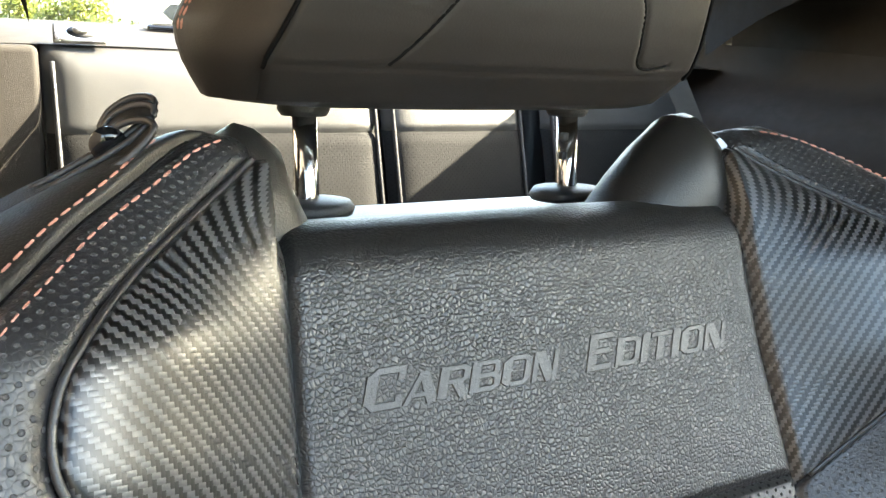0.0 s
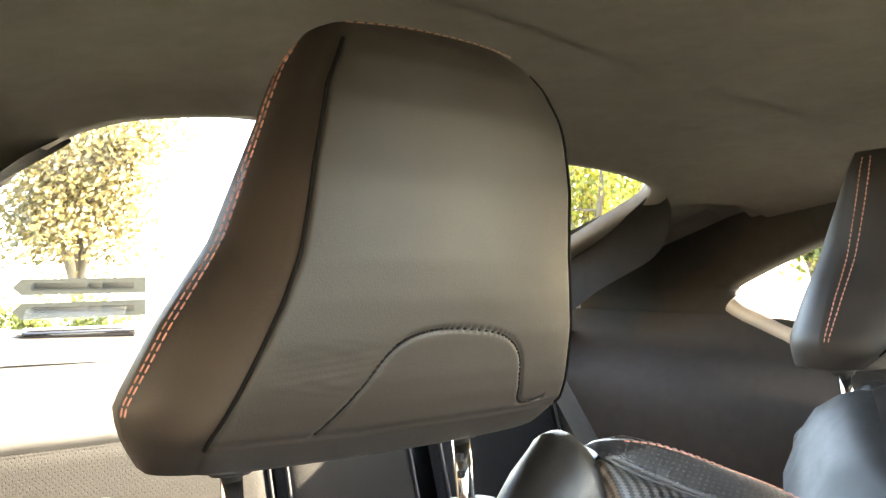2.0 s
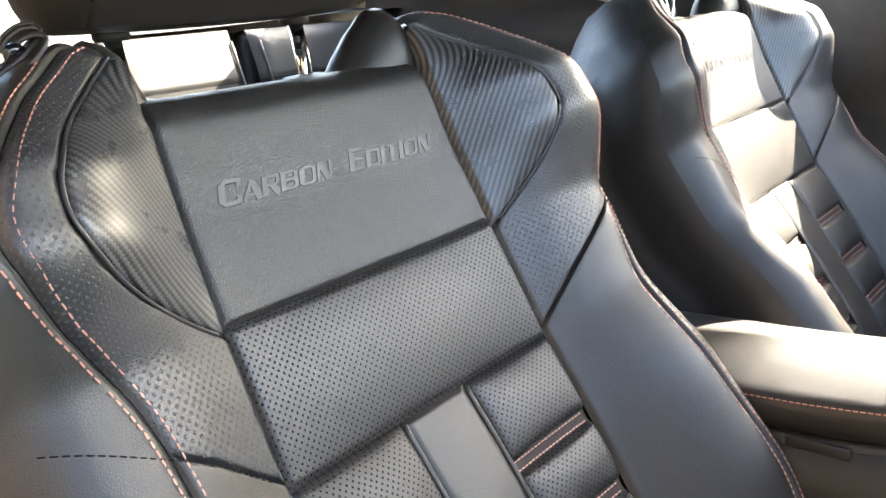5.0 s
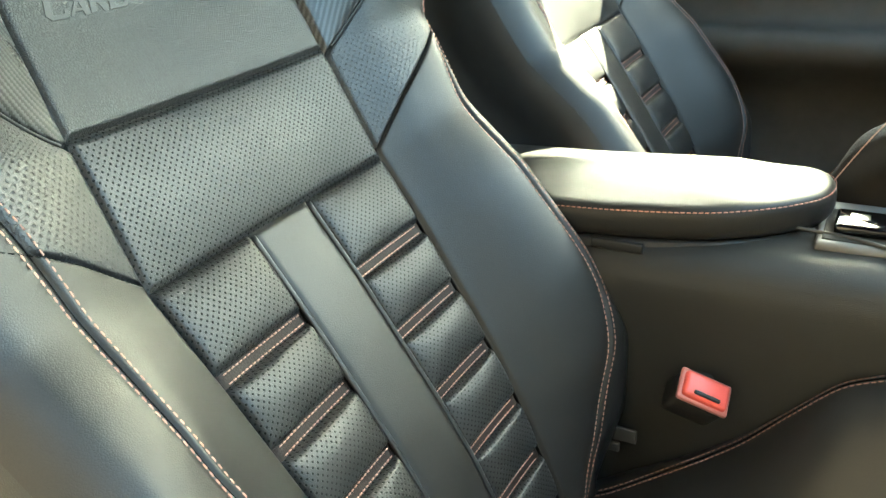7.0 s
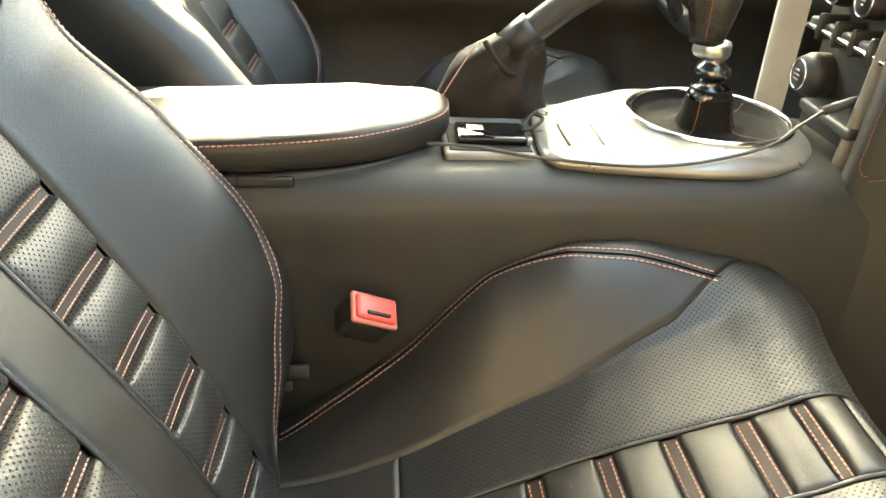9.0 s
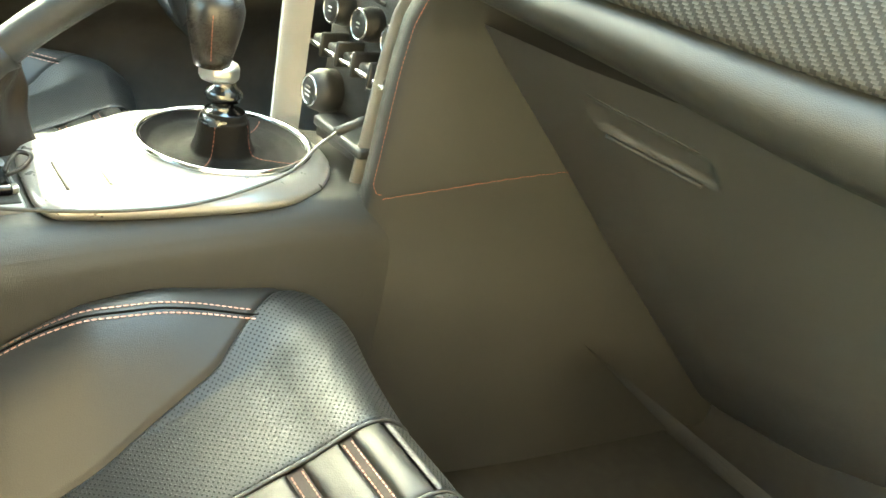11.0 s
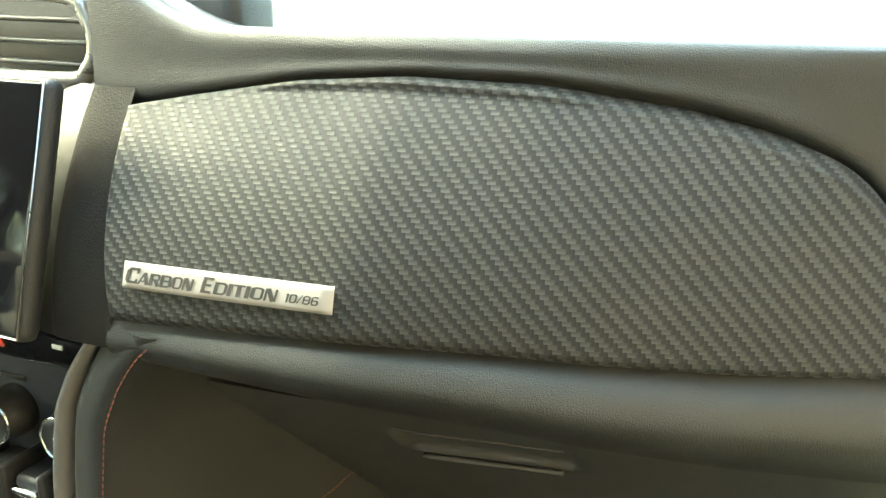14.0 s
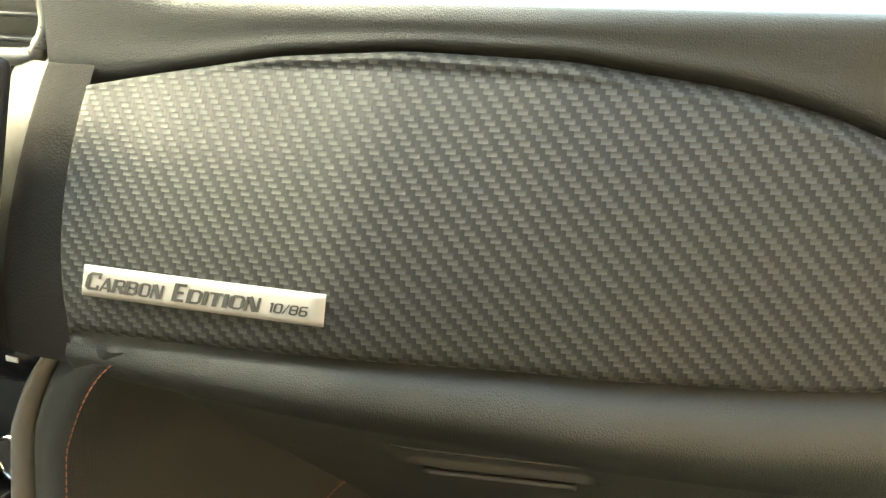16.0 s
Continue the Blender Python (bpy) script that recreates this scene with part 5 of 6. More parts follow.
def decor_sheet(a, b):
    """Front of the panel up to a crease, then its edge turning back under the pad."""
    xl = .2105 + .0225 * b
    x = xl + (-.1775 - xl) * a
    high = DZT(x) - DZB(x)
    over = max(0.0, b * high - (high - CREASE(x)))
    d = min((xl - x) * 1.5, (x + .1775) * 1.2, b * .11)
    ridge = .0006 * math.exp(-((b * high - high + CREASE(x)) / .0012) ** 2)
    return decor(x, b, .002 - .0040 * math.exp(-d / .0012) - over * 1.1 + ridge)


panel_ob = part("carbon_panel", grid("carbon_panel", decor_sheet, 120, 90, lambda a, b: (.42 * a, b * (DZT(.24 - .42 * a) - DZB(.24 - .42 * a)) * 1.12 + DZB(.24 - .42 * a)), flip=True), M_CARBON_DASH, dash, "carbon-weave decorative panel")
# name plate
BX0 = .199


def plate_pt(u, v, lift=0.0):
    """u along the plate from the stack side, v up it, in metres."""
    x = BX0 - u
    z = .8675 + v + .0015 * (u / .125)
    w = (z - DZB(x)) / (DZT(x) - DZB(x))
    return decor(x, w, .0045 + lift)


def plate_grid(a, b):
    d = min(a * .119, (1 - a) * .119, b * .0135, (1 - b) * .0135)
    return plate_pt(.119 * a, .0135 * b, .0016 - .0022 * math.exp(-d / .0006))


part("name_plate", grid("name_plate", plate_grid, 40, 12, flip=True), M_BADGE, panel_ob, "pale brushed metal name plate")
for txt, height, u, width in (("C", .0078, .0034, .0074), ("ARBON", .0060, .0112, .0328), ("E", .0078, .0485, .0066), ("DITION", .0060, .0557, .0352), ("10/86", .0042, .0948, .0180)):
    me, w = letters("plate_lettering", txt, height, lambda x, y, z, u=u: plate_pt(u + x, .0030 + (.0006 if u > .09 else 0) + y, .0018 + z), width, .22, .0002)
    part("plate_lettering", me, M_DARKPRINT, panel_ob, "dark lettering")


# soft pads above and below the panel
def upper_pad(a, b):
    x = .262 - .70 * a
    yt, zt = DYT(max(x, -.178)) - max(0, -.178 - x) * .5, DZT(max(x, -.165)) if x > -.165 else .918 - (-.165 - x) * .25
    wrap = max(0, min(1, (-.10 - x) / .08))
    top = .9985 + .036 * max(0, min(1, (x - .185) / .075)) ** 1.6
    prof = [(yt - .014, zt - .006), (yt - .002, zt + .002), (yt - .002, zt + .4 * (top - zt)), (yt - .002, top - .006), (yt - .006, top - .001), (yt - .014, top), (yt - .03, top - .001), (-1.0, .988), (-1.10, .986), (-1.25, .97), (-1.40, .93)]
    p = smooth_line([(y, z, 0) for y, z in prof], 40)
    q = p[min(40, int(round(b * 40)))]
    return Vector((x, q[0], q[1]))


part("upper_pad", grid("upper_pad", upper_pad, 60, 40, flip=True), M_DASHSKIN, dash, "soft grained upper pad")


def lower_pad(a, b):
    x = .213 - .645 * a
    yb, zb = DYB(x), DZB(x)
    full = max(0, min(1, (.20 - x) / .25))
    k = (.032 + .11 * (.20 - x)) / .049
    prof = [(yb - .012, zb + .004), (yb - .004, zb - .003), (yb - .001 + .008 * full, zb - .010 * k), (yb + .001 + .010 * full, zb - .022 * k), (yb - .006 + .004 * full, zb - .038 * k), (yb - .028, zb - .047 * k), (yb - .05, zb - .049 * k)]
    p = smooth_line([(y, z, 0) for y, z in prof], 24)
    q = p[int(round(b * 24))]
    return Vector((x, q[0], q[1]))


part("lower_pad", grid("lower_pad", lower_pad, 60, 24), M_DASHSKIN, dash, "soft grained pad below the panel")
part("pad_edge", tube("pad_edge", [lower_pad(a, 1) + Vector((0, .012, .001)) for a in np.linspace(.06, 1, 50)], .0012, 6), M_PLASTIC, dash)

glove = thing("glovebox", "black glovebox lid with a recessed handle", "glovebox")


def lid(a, b):
    x = .19 - .56 * a
    z = .795 - .50 * b
    y = DYB(x) - .042 - 1.0 * (.80 - z)
    zc = z - .14 * (x - .034) + .004
    if -.02 < x < .088 and .735 < zc < .766:
        e = min(x + .02, .088 - x, .766 - zc, (zc - .735)) / .006
        y -= .007 * max(0, min(1, e))
    return Vector((x, y, z))


part("lid", grid("lid", lid, 112, 150), M_LID, glove, "grained black lid")
part("handle", tube("handle", smooth_line([lid(a, (.795 - .7282 - .14 * (.19 - .56 * a - .034)) / .50) + Vector((0, .003, 0)) for a in np.linspace(.20, .35, 8)], 16), .0022, 8), M_PLASTIC, glove, "shiny handle edge")
part("handle_edge", tube("handle_edge", [lid(a, (.795 - .7627 - .14 * (.19 - .56 * a - .034)) / .50) + Vector((0, .0005, 0)) for a in np.linspace(.19, .36, 16)], .0008, 6), M_PLASTIC, glove)
part("footwell", grid("footwell", lambda a, b: Vector((.26 - .65 * a, -1.10 - .28 * b, .42 - .23 * b)), 10, 8), M_CARPET, dash, "dark carpet of the footwell")

# ---- centre stack ----
stack = thing("centre_stack", "centre stack with climate knobs, toggle switches and start button", "control panel")
TRIM_X = table([.55, .579, .64, .734, .78, .807, .825, .845], [.293, .292, .284, .274, .265, .251, .238, .216])


def knee(a, b):
    z = .842 - .30 * b
    xt = TRIM_X(max(.56, z)) - .006
    p = smooth_line([(xt, -.815, 0), (xt - .012, -.806, 0), (xt - .036, -.808, 0), (xt - .062, -.86, 0), (xt - .085, -.94, 0), (xt - .11, -1.06, 0)], 30)[int(round(a * 30))]
    return Vector((p[0] - .01 * b, p[1], z))


def knee_full(a, b):
    p = knee(min(1, a / .75), b * 2.0)
    k = max(0, (a - .75) / .25)
    return p + Vector((-.05 * k, -.33 * k, 0))


part("knee_panel", grid("knee_panel", knee_full, 40, 40), M_DASHSKIN, stack, "leather knee panel with thin red stitching")
line = [knee(.38, b) + Vector((-.001, .001, 0)) for b in np.linspace(.02, .74, 30)] + [knee(.38 + .02 * k, .76 + .012 * math.sin(k * 1.2)) + Vector((-.0012, .001, 0)) for k in range(1, 3)]
part("knee_stitching", stitches("knee_stitching", line, lambda p: (-.6, 1, 0), pitch=.005, length=.0038, width=.0007), M_THREAD_DIM, stack, "thin red stitching")
line = [knee(.42 + .48 * t, .785 - .16 * t) + Vector((-.0015, .001, 0)) for t in np.linspace(0, 1, 30)]
part("knee_stitching", stitches("knee_stitching", line, lambda p: (-1, .4, 0), pitch=.005, length=.0038, width=.0007), M_THREAD_DIM, stack, "thin red stitching")


def edge_strip(a, b):
    z = .848 - .285 * b
    x = TRIM_X(max(.56, z))
    w = .0045 + .0015 * math.sin(math.pi * b)
    th = (a - .5) * math.pi
    return Vector((x + w * math.sin(th), -.820 + .012 * math.cos(th), z))


part("edge_trim", grid("edge_trim", edge_strip, 8, 40, flip=True), M_EDGE, stack, "satin silver edge strip")


def drv_trim(a, b):
    z = .838 - .26 * b
    x0, x1 = .418 + .004 * b, .452 + .034 * min(1, b * 4) ** .6
    x = x0 + (x1 - x0) * a
    return Vector((x, -.812 + .016 * math.sin(math.pi * min(1, a * 1.05)) ** 1.2 - .004 * b, z))


part("driver_trim", grid("driver_trim", drv_trim, 14, 30, flip=True), M_CHAMPAGNE, stack, "pale champagne side trim")
part("groove", tube("groove", [drv_trim(.7, b) + Vector((0, .0012, 0)) for b in np.linspace(.05, 1, 24)], .0014, 6), M_WHITE, stack)
part("face", rounded_box("face", .17, .02, .27, .006, (.345, -.852, .70)), M_PLASTIC, stack, "black control face")
part("upper_fascia", rounded_box("upper_fascia", .20, .02, .03, .004, (.345, -.828, .815)), M_GLOSS, stack)
part("cubby", rounded_box("cubby", .10, .05, .012, .004, (.325, -.83, .635)), M_PLASTIC, stack, "small shelf")
for k, x in enumerate((.397, .339, .281)):
    kn = part("climate_knob", turned("climate_knob", [(0, -.845), (.0175, -.845), (.0175, -.832), (.0150, -.822), (.0132, -.820), (0, -.8195)], "Y", (x, 0, .749), 24), M_PLASTIC, stack, "black climate knob")
    part("rim", tube("rim", [(x + .0148 * math.cos(t * math.tau / 32), -.8205, .749 + .0148 * math.sin(t * math.tau / 32)) for t in range(32)], .0013, 8, True), M_CHROME, kn, "chrome rim")
    part("mark", rounded_box("mark", .006, .001, .0014, .0003, (x, -.8193, .750)), M_WHITE, kn)
    part("mark", rounded_box("mark", .004, .001, .0014, .0003, (x, -.8193, .746)), M_WHITE, kn)
    part("scale_arc", rounded_box("scale_arc", .022, .002, .004, .001, (x, -.841, .772)), M_TRIM, stack)
for x in (.406, .3735, .341, .3085, .276):
    tg = part("toggle", rounded_box("toggle", .023, .03, .012, .004, (x, -.830, .7115)), M_PLASTIC, stack, "toggle switch")
    part("tip", rounded_box("tip", .0215, .009, .006, .0025, (x, -.815, .7085)), M_CHROME, tg, "chrome tip")
    part("guard", rounded_box("guard", .0055, .036, .027, .006, (x - .0162, -.828, .712)), M_PLASTIC, tg)
st = part("start_button", turned("start_button", [(0, -.845), (.024, -.845), (.024, -.825), (.0185, -.812), (.0145, -.813), (.014, -.811), (0, -.810)], "Y", (.402, 0, .657), 32), M_PLASTIC, stack, "round start button")
part("rim", tube("rim", [(.402 + .0158 * math.cos(t * math.tau / 40), -.8115, .657 + .0158 * math.sin(t * math.tau / 40)) for t in range(40)], .0015, 8, True), M_CHROME, st, "chrome rim")
for dz, w in ((.006, .009), (.0, .013), (-.006, .010)):
    part("mark", rounded_box("mark", w, .001, .0022, .0004, (.402, -.8093, .657 + dz * .8)), M_BADGE, st)
part("hazard_switch", mesh_of("hazard_switch", [(.3345, -.8165, .808), (.3125, -.8165, .808), (.3235, -.8165, .826), (.3345, -.822, .808), (.3125, -.822, .808), (.3235, -.822, .826)], [(0, 2, 1), (0, 3, 5, 2), (1, 2, 5, 4), (0, 1, 4, 3)], smooth=False), M_RED, stack, "red hazard triangle")
part("mark", rounded_box("mark", .008, .001, .003, .0004, (.268, -.8172, .816)), M_WHITE, stack)

screen = thing("touch_screen", "glossy black touch screen reflecting the trees", "screen")
scr = Matrix.Translation((.352, -.806, .902)) @ Euler((radians(16), 0, 0)).to_matrix().to_4x4()
for nm, me, mt, lb in (("bezel", rounded_box("bezel", .205, .014, .142, .006), M_PLASTIC, "thin dark bezel"),
                       ("display", rounded_box("display", .198, .003, .135, .001, (0, .0068, 0)), M_GLOSS, "glossy dark display"),
                       ("edge_line", tube("edge_line", smooth_line([(-.1, .008, -.0685), (.1, .008, -.0685), (.1, .008, .0685), (-.1, .008, .0685)], 4, True), .0007, 6, True), M_SILVER, "thin bright edge")):
    me.transform(scr)
    part(nm, me, mt, screen, lb)
for k in range(4):
    me = rounded_box("icon", .003, .0006, .003, .0002, (.092, .0085, .05 - .02 * k))
    me.transform(scr)
    part("icon", me, M_WHITE, screen)


def cheek(a, b):
    xr = .2095 + .0225 * b
    x = xr + (.290 - xr) * a
    z = .832 + .132 * b
    return Vector((x, -.803 - .058 * b ** 1.7 - .006 * a + .004 * math.sin(a * math.pi), z))


part("side_cheek", grid("side_cheek", lambda a, b: cheek(.50 * a, b), 10, 20), M_TRIM, stack, "smooth dark cheek beside the screen")
part("screen_surround", grid("screen_surround", lambda a, b: cheek(.50 + .50 * a, b) + Vector((0, -.0012, 0)), 10, 20), M_SHADE, stack, "black panel round the screen")
vent = thing("air_vent", "centre air vent with satin silver rounded frame", "air vent")
vl = smooth_line([(.273, .971, 0), (.2655, .984, 0), (.269, 1.000, 0), (.288, 1.013, 0), (.39, 1.013, 0), (.41, 1.002, 0), (.412, .980, 0), (.40, .966, 0), (.29, .9645, 0)], 48, True)
part("frame", tube("frame", [(p[0], -.868, p[1]) for p in vl], .005, 8, True), M_SURROUND, vent, "satin frame")
part("filler", rounded_box("filler", .17, .05, .11, .01, (.295, -.950, .965)), M_PLASTIC, vent)
part("back", mesh_of("back", [(p[0], -.896, p[1]) for p in vl], [tuple(range(len(vl)))], smooth=False), M_PLASTIC, vent)
for z in (.972, .985, .998):
    part("slat", rounded_box("slat", .134, .010, .003, .001, (.339, -.885, z)), M_PLASTIC, vent)


def hood(a, b):
    x = .258 + .19 * a
    rise = .026 + .010 * math.sin(min(1, a * 4) * math.pi / 2)
    prof = [(-.885, .950), (-.880, .962), (-.900, .964), (-.915, .985), (-.905, .992 + rise * .7), (-.895, .998 + rise), (-.92, 1.002 + rise), (-1.0, .984 + rise * min(1, a * 2)), (-1.15, .98), (-1.35, .94)]
    if a < .04:
        prof = [(-.868, .950), (-.872, .962), (-.876, .974), (-.884, .984), (-.892, .989), (-.90, .991 + rise), (-.93, .992 + rise * .5), (-1.0, .984), (-1.15, .98), (-1.35, .94)]
    p = smooth_line([(y, z, 0) for y, z in prof], 36)[int(round(b * 36))]
    return Vector((x, p[0], p[1]))


part("hood", grid("hood", hood, 26, 36), M_DASHSKIN, dash, "padded hood over the vents")
part("driver_side", rounded_box("driver_side", .62, .40, .17, .05, (.80, -1.06, .855), 5), M_DASHSKIN, dash, "padded driver's side of the dashboard")
part("stack_core", rounded_box("stack_core", .20, .30, .34, .02, (.362, -1.01, .70)), M_PLASTIC, dash)
wheel = thing("steering_wheel", "black leather steering wheel", "steering wheel")
WM = Matrix.Translation((.70, -.72, .80)) @ Euler((radians(66), 0, 0)).to_matrix().to_4x4()
for nm, me, mt in (("rim", tube("rim", [(.175 * math.cos(t * math.tau / 64), .175 * math.sin(t * math.tau / 64), 0) for t in range(64)], .015, 12, True), M_LEATHER),
                   ("hub", turned("hub", [(0, -.04), (.06, -.04), (.065, -.02), (.055, .0), (0, .006)], "Z", (0, 0, 0), 28), M_PLASTIC),
                   ("spoke", rounded_box("spoke", .33, .03, .016, .006, (0, 0, -.008)), M_PLASTIC), ("spoke", rounded_box("spoke", .03, .17, .016, .006, (0, -.085, -.008)), M_PLASTIC)):
    me.transform(WM)
    part(nm, me, mt, wheel)

# belt guide strap on the passenger seat's outer shoulder
strap_line = smooth_line([(-.274, .012, .870), (-.243, .022, .902), (-.2135, .030, .921), (-.192, .031, .933), (-.173, .030, .9445), (-.164, .031, .9535), (-.1645, .035, .957), (-.171, .040, .956), (-.1775, .043, .951), (-.181, .043, .945)], 48)
STRAP_W = Vector((-.003, -.016, -.007))
strap = part("belt_guide", grid("belt_guide", lambda a, b: strap_line[int(round(b * 48))] + STRAP_W * (a - .5), 6, 48), M_LEATHER, passenger_seat, "leather belt guide strap with snap")
for off in (.02, .35, .98):
    part("strap_piping", tube("strap_piping", [p + STRAP_W * (off - .5) + Vector((0, 0, .0008)) for p in strap_line], .0014, 6), M_PIPING, strap)
part("snap", turned("snap", [(0, 0), (.0062, 0), (.0065, .0012), (.004, .0022), (0, .0024)], "Y", (-.1785, .0325, .9455), 18), M_GLOSS, strap, "black snap")

# ---- outside ----
def ground_material():
    g = Graph("ground")
    n1, n2 = g.noise(.15, 5.0), g.noise(6.0, 4.0)
    col = g.mix(g.ramp(n1, .42, .58, 0, 1), (.055, .056, .058), (.07, .085, .03))
    col = g.mix(g.ramp(n2, .3, .7, 0, .35), col, (.12, .11, .07))
    return g.done(col, .95, None, g.bump(n2, .5, .03))


part("ground", grid("ground", lambda a, b: Vector((-1500 + 3000 * a, -1500 + 3000 * b, 0)), 8, 8), ground_material(), None, "road verge with asphalt and dry grass", "structure")["category"] = "ground"


def wall_material():
    g = Graph("blocker_wall")
    n = g.noise(1.3, 5.0)
    col = g.mix(g.ramp(n, .3, .7, 0, 1), (.085, .066, .046), (.125, .098, .070))
    return g.done(col, .9, None, g.bump(g.noise(60.0, 4.0), .4, .004))


# out of view, added only to hold back skylight from the passenger side
part("wall_blocker_passenger", rounded_box("wall_blocker_passenger", .25, 5.2, 3.1, .02, (-1.75, -.1, 1.55)), wall_material(), None, "unseen wall added to block light on the passenger side", "structure")["category"] = "wall"

# invented sun blocker out of view; its edge sets where the cabin's sun ends
part("wall_blocker_front", rounded_box("wall_blocker_front", .4, 2.4, 13.0, .03, (7.2, -2.55, 6.5)), wall_material(), None, "unseen tall wall added to shade the front of the car", "structure")["category"] = "wall"


def leaf_material(name, a, b):
    g = Graph(name)
    n = g.nt.nodes.new("ShaderNodeNewGeometry")
    col = g.mix(n.outputs["Random Per Island"], a, b)
    g.done(col, .55)
    g.b.inputs["Transmission Weight"].default_value = 0
    tr = g.nt.nodes.new("ShaderNodeBsdfTranslucent")
    g.put(tr.inputs[0], col)
    mx = g.nt.nodes.new("ShaderNodeMixShader")
    mx.inputs[0].default_value = .45
    g.nt.links.new(g.b.outputs[0], mx.inputs[1])
    g.nt.links.new(tr.outputs[0], mx.inputs[2])
    g.nt.links.new(mx.outputs[0], g.nt.nodes["Material Output"].inputs[0])
    return g.m


M_LEAF_YELLOW = leaf_material("autumn_leaves", (.24, .20, .025), (.10, .13, .022))
M_LEAF_RUST = leaf_material("rusty_leaves", (.14, .10, .04), (.08, .075, .03))
M_LEAF_GREEN = leaf_material("green_leaves", (.06, .08, .015), (.12, .13, .022))
M_BARK = plain("bark", (.09, .07, .05), .9)


def tree(x, y, height, spread, low, leaf, count, size, seed, label, stems=4):
    rnd = random.Random(seed)
    t = thing("tree", label, "tree", (x, y, 0), group="trees behind the car")
    vs, fs, tips = [], [], []

    def limb(pts, r0, r1):
        me = tube("limb", pts, r0, 6, taper=lambda f: 1 + (r1 / r0 - 1) * f)
        k = len(vs)
        vs.extend(v.co.copy() for v in me.vertices)
        fs.extend(tuple(k + i for i in p.vertices) for p in me.polygons)
        bpy.data.meshes.remove(me)
    limb([(0, 0, -.1), (.03, .02, low * .5), (0, 0, low)], height * .035, height * .026)
    for s in range(stems):
        ang = s * math.tau / stems + rnd.uniform(-.4, .4)
        top = Vector((math.cos(ang) * spread * rnd.uniform(.25, .6), math.sin(ang) * spread * rnd.uniform(.25, .6), height * rnd.uniform(.78, .95)))
        base = Vector((0, 0, low * rnd.uniform(.5, 1)))
        mid = base.lerp(top, .5) + Vector((rnd.uniform(-.1, .1), rnd.uniform(-.1, .1), 0)) * spread
        main = smooth_line([base, mid, top], 8)
        limb(main, height * .02, height * .004)
        for _ in range(5):
            a = main[rnd.randint(3, 8)]
            e = a + Vector((rnd.gauss(0, 1), rnd.gauss(0, 1), rnd.uniform(-.1, .7))).normalized() * spread * rnd.uniform(.3, .6)
            limb([a, a.lerp(e, .5) + Vector((0, 0, .05)), e], height * .006, height * .0015)
            tips += [e, a.lerp(e, .6)]
        tips += [top, main[5], main[6]]
    part("trunk", mesh_of("trunk", vs, fs), M_BARK, t, "grey-brown trunk and limbs")
    lv, lf = [], []
    for _ in range(count):
        c = rnd.choice(tips)
        p = c + Vector((rnd.gauss(0, 1), rnd.gauss(0, 1), rnd.gauss(0, .8))) * spread * .17
        if p.z < low * .5:
            continue
        n = Vector((rnd.gauss(0, 1), rnd.gauss(0, 1), rnd.gauss(0, 1))).normalized()
        u = n.orthogonal().normalized()
        w = n.cross(u)
        s = size * rnd.uniform(.6, 1.3)
        k = len(lv)
        lv += [p - u * s, p + w * s * .55, p + u * s, p - w * s * .55]
        lf.append((k, k + 1, k + 2, k + 3))
    part("crown", mesh_of("crown", lv, lf, smooth=False), leaf, t, kind="stuff")
    return t


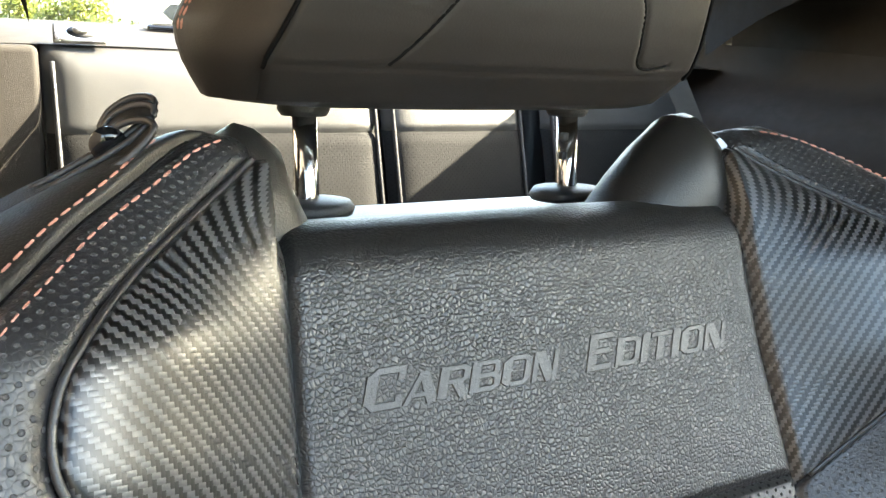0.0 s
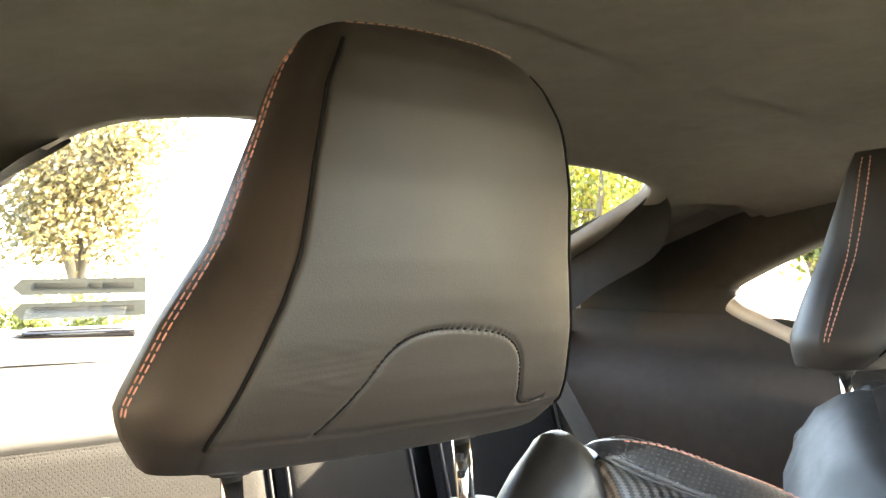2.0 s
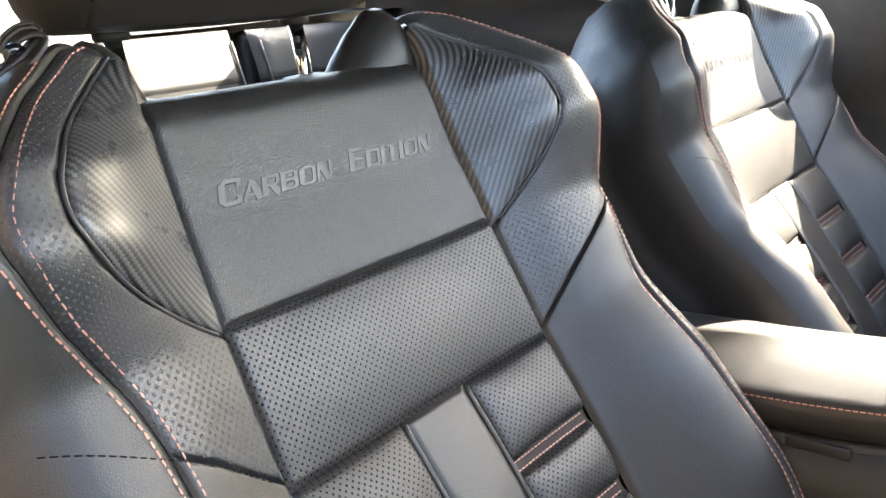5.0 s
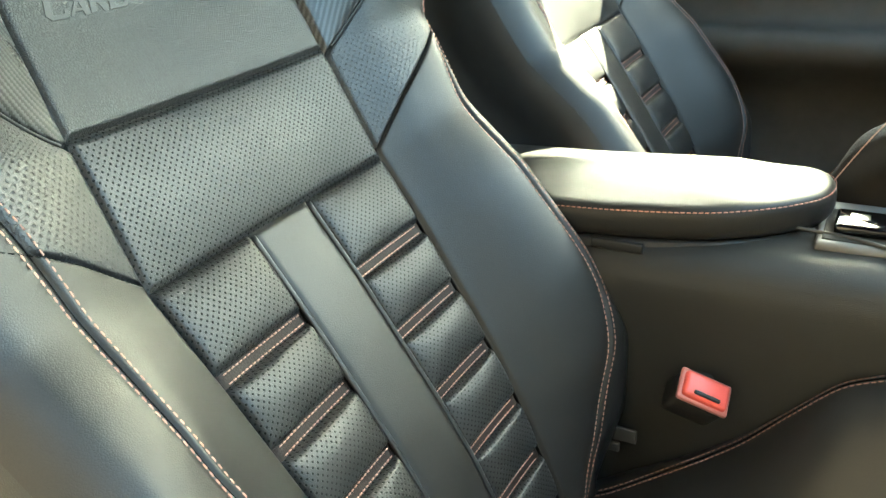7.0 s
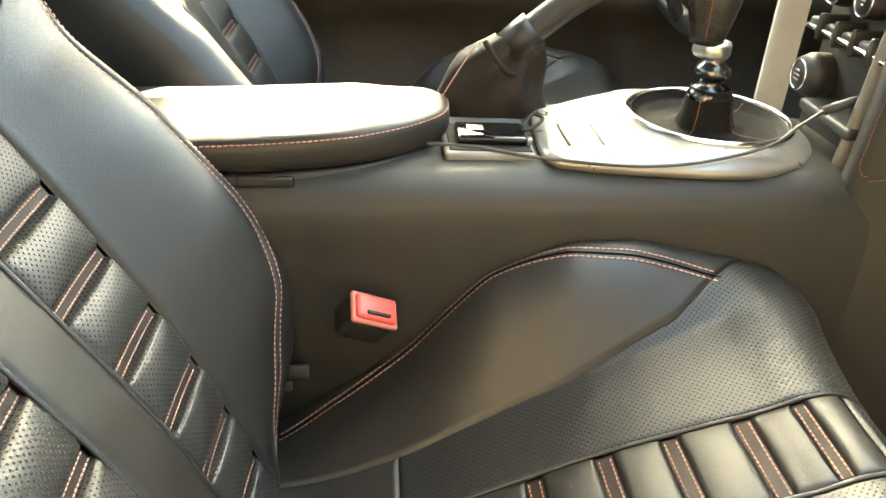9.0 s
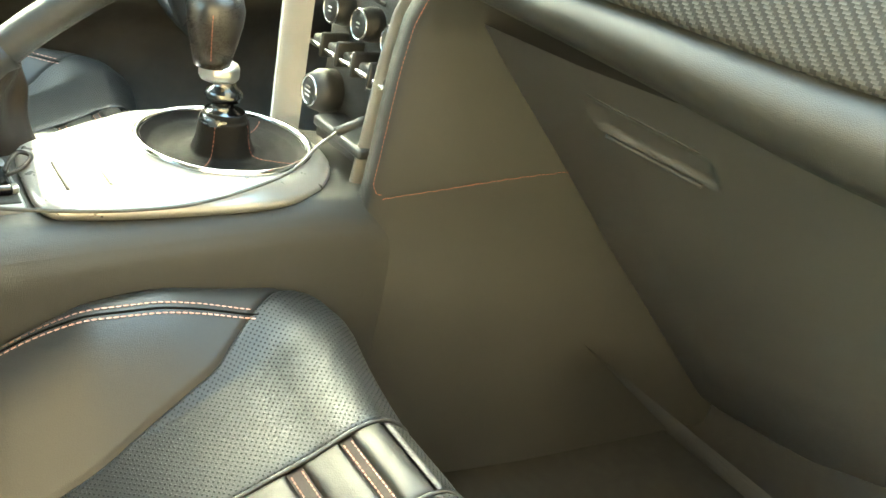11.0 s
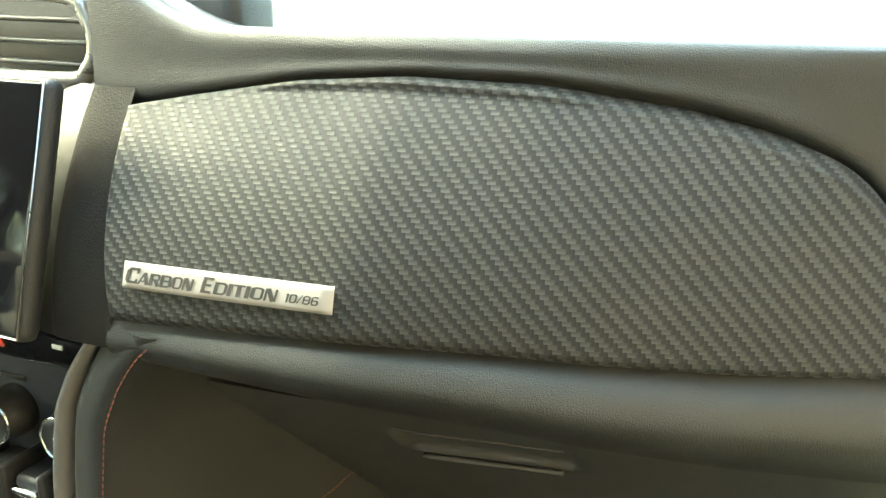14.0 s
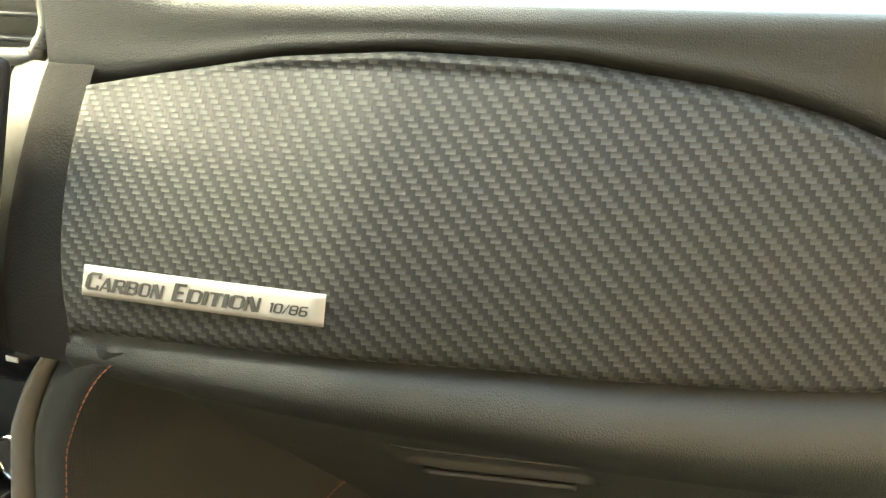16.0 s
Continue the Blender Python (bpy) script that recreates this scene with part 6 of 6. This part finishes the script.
tree(4.6, 20, 5.5, 2.5, 1.2, M_LEAF_RUST, 15000, .085, 3, "rust-yellow autumn tree with several upright stems", 6)
tree(2.4, 34, 2.2, 1.6, .5, M_LEAF_GREEN, 1800, .10, 5, "low green bush by the road", 4)
tree(.6, 36, 2.0, 1.4, .5, M_LEAF_GREEN, 1500, .10, 6, "low green bush by the road", 4)
for k, (bx, by) in enumerate(((1.5, 18), (2.4, 19), (3.4, 18.5), (4.6, 18))):
    tree(bx, by, .9, .8, .2, M_LEAF_GREEN, 900, .07, 40 + k, "low green bush at the foot of the sign", 4)
for k, (x, y, h) in enumerate(((21.5, 19, 8.5), (24.5, 21, 10), (27.5, 22, 11), (20, 14.5, 5.5), (21, 10.5, 4.6), (20, 7, 4.2), (22, 3.5, 4.8), (31, 27, 12), (24, 16, 8), (18.5, 24, 6), (23, 0.5, 4.4))):
    tree(x, y, h, h * .42, h * .18, (M_LEAF_YELLOW, M_LEAF_GREEN)[k % 3 == 1], 3200, .13, 20 + k, ("yellow autumn tree at the roadside", "green tree turning yellow")[k % 3 == 1], 5)

# pale boards coloured near black: their backlit shade is put into the colour
M_BOARD_SHADED = plain("shaded_sign_board", (.014, .0155, .014), .8, Specular_IOR_Level=0.1)
M_BOARD_TEXT_SHADED = plain("shaded_sign_text", (.004, .0045, .004), .8, Specular_IOR_Level=0.1)
sign = thing("road_sign", "two pale arrow-shaped direction boards on a post", "road sign", (3.2, 14, 0))
for k, (z, x0, x1) in enumerate(((1.29, -1.02, 1.08), (.90, -1.02, 1.08))):
    h = .135
    pts = [(x0, z - .03), (x0 + .14, z + h - .03), (x1, z + h), (x1, z - h), (x0 + .14, z - h - .02)]
    vs = [(x, 0, zz) for x, zz in pts] + [(x, .03, zz) for x, zz in pts]
    b = part("board", mesh_of("board", vs, [(0, 1, 2, 3, 4), (9, 8, 7, 6, 5)] + [(i, 5 + i, 5 + (i + 1) % 5, (i + 1) % 5) for i in range(5)], smooth=False), M_BOARD_SHADED, sign, "pale direction board")
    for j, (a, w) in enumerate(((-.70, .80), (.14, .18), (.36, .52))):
        part("text_bar", rounded_box("text_bar", w, .006, .10, .01, (a + w / 2, -.005, z)), M_BOARD_TEXT_SHADED, b)
for x in (-.35, .5):
    part("post", tube("post", [(x, .06, 0), (x, .06, 1.45)], .035, 10), M_SILVER, sign, "grey post")
lamp = thing("utility_pole", "thin grey pole beside the road", "pole", (1.45, 14, 0))
part("shaft", tube("shaft", [(0, 0, 0), (0, 0, 6)], .035, 10), M_SILVER, lamp)
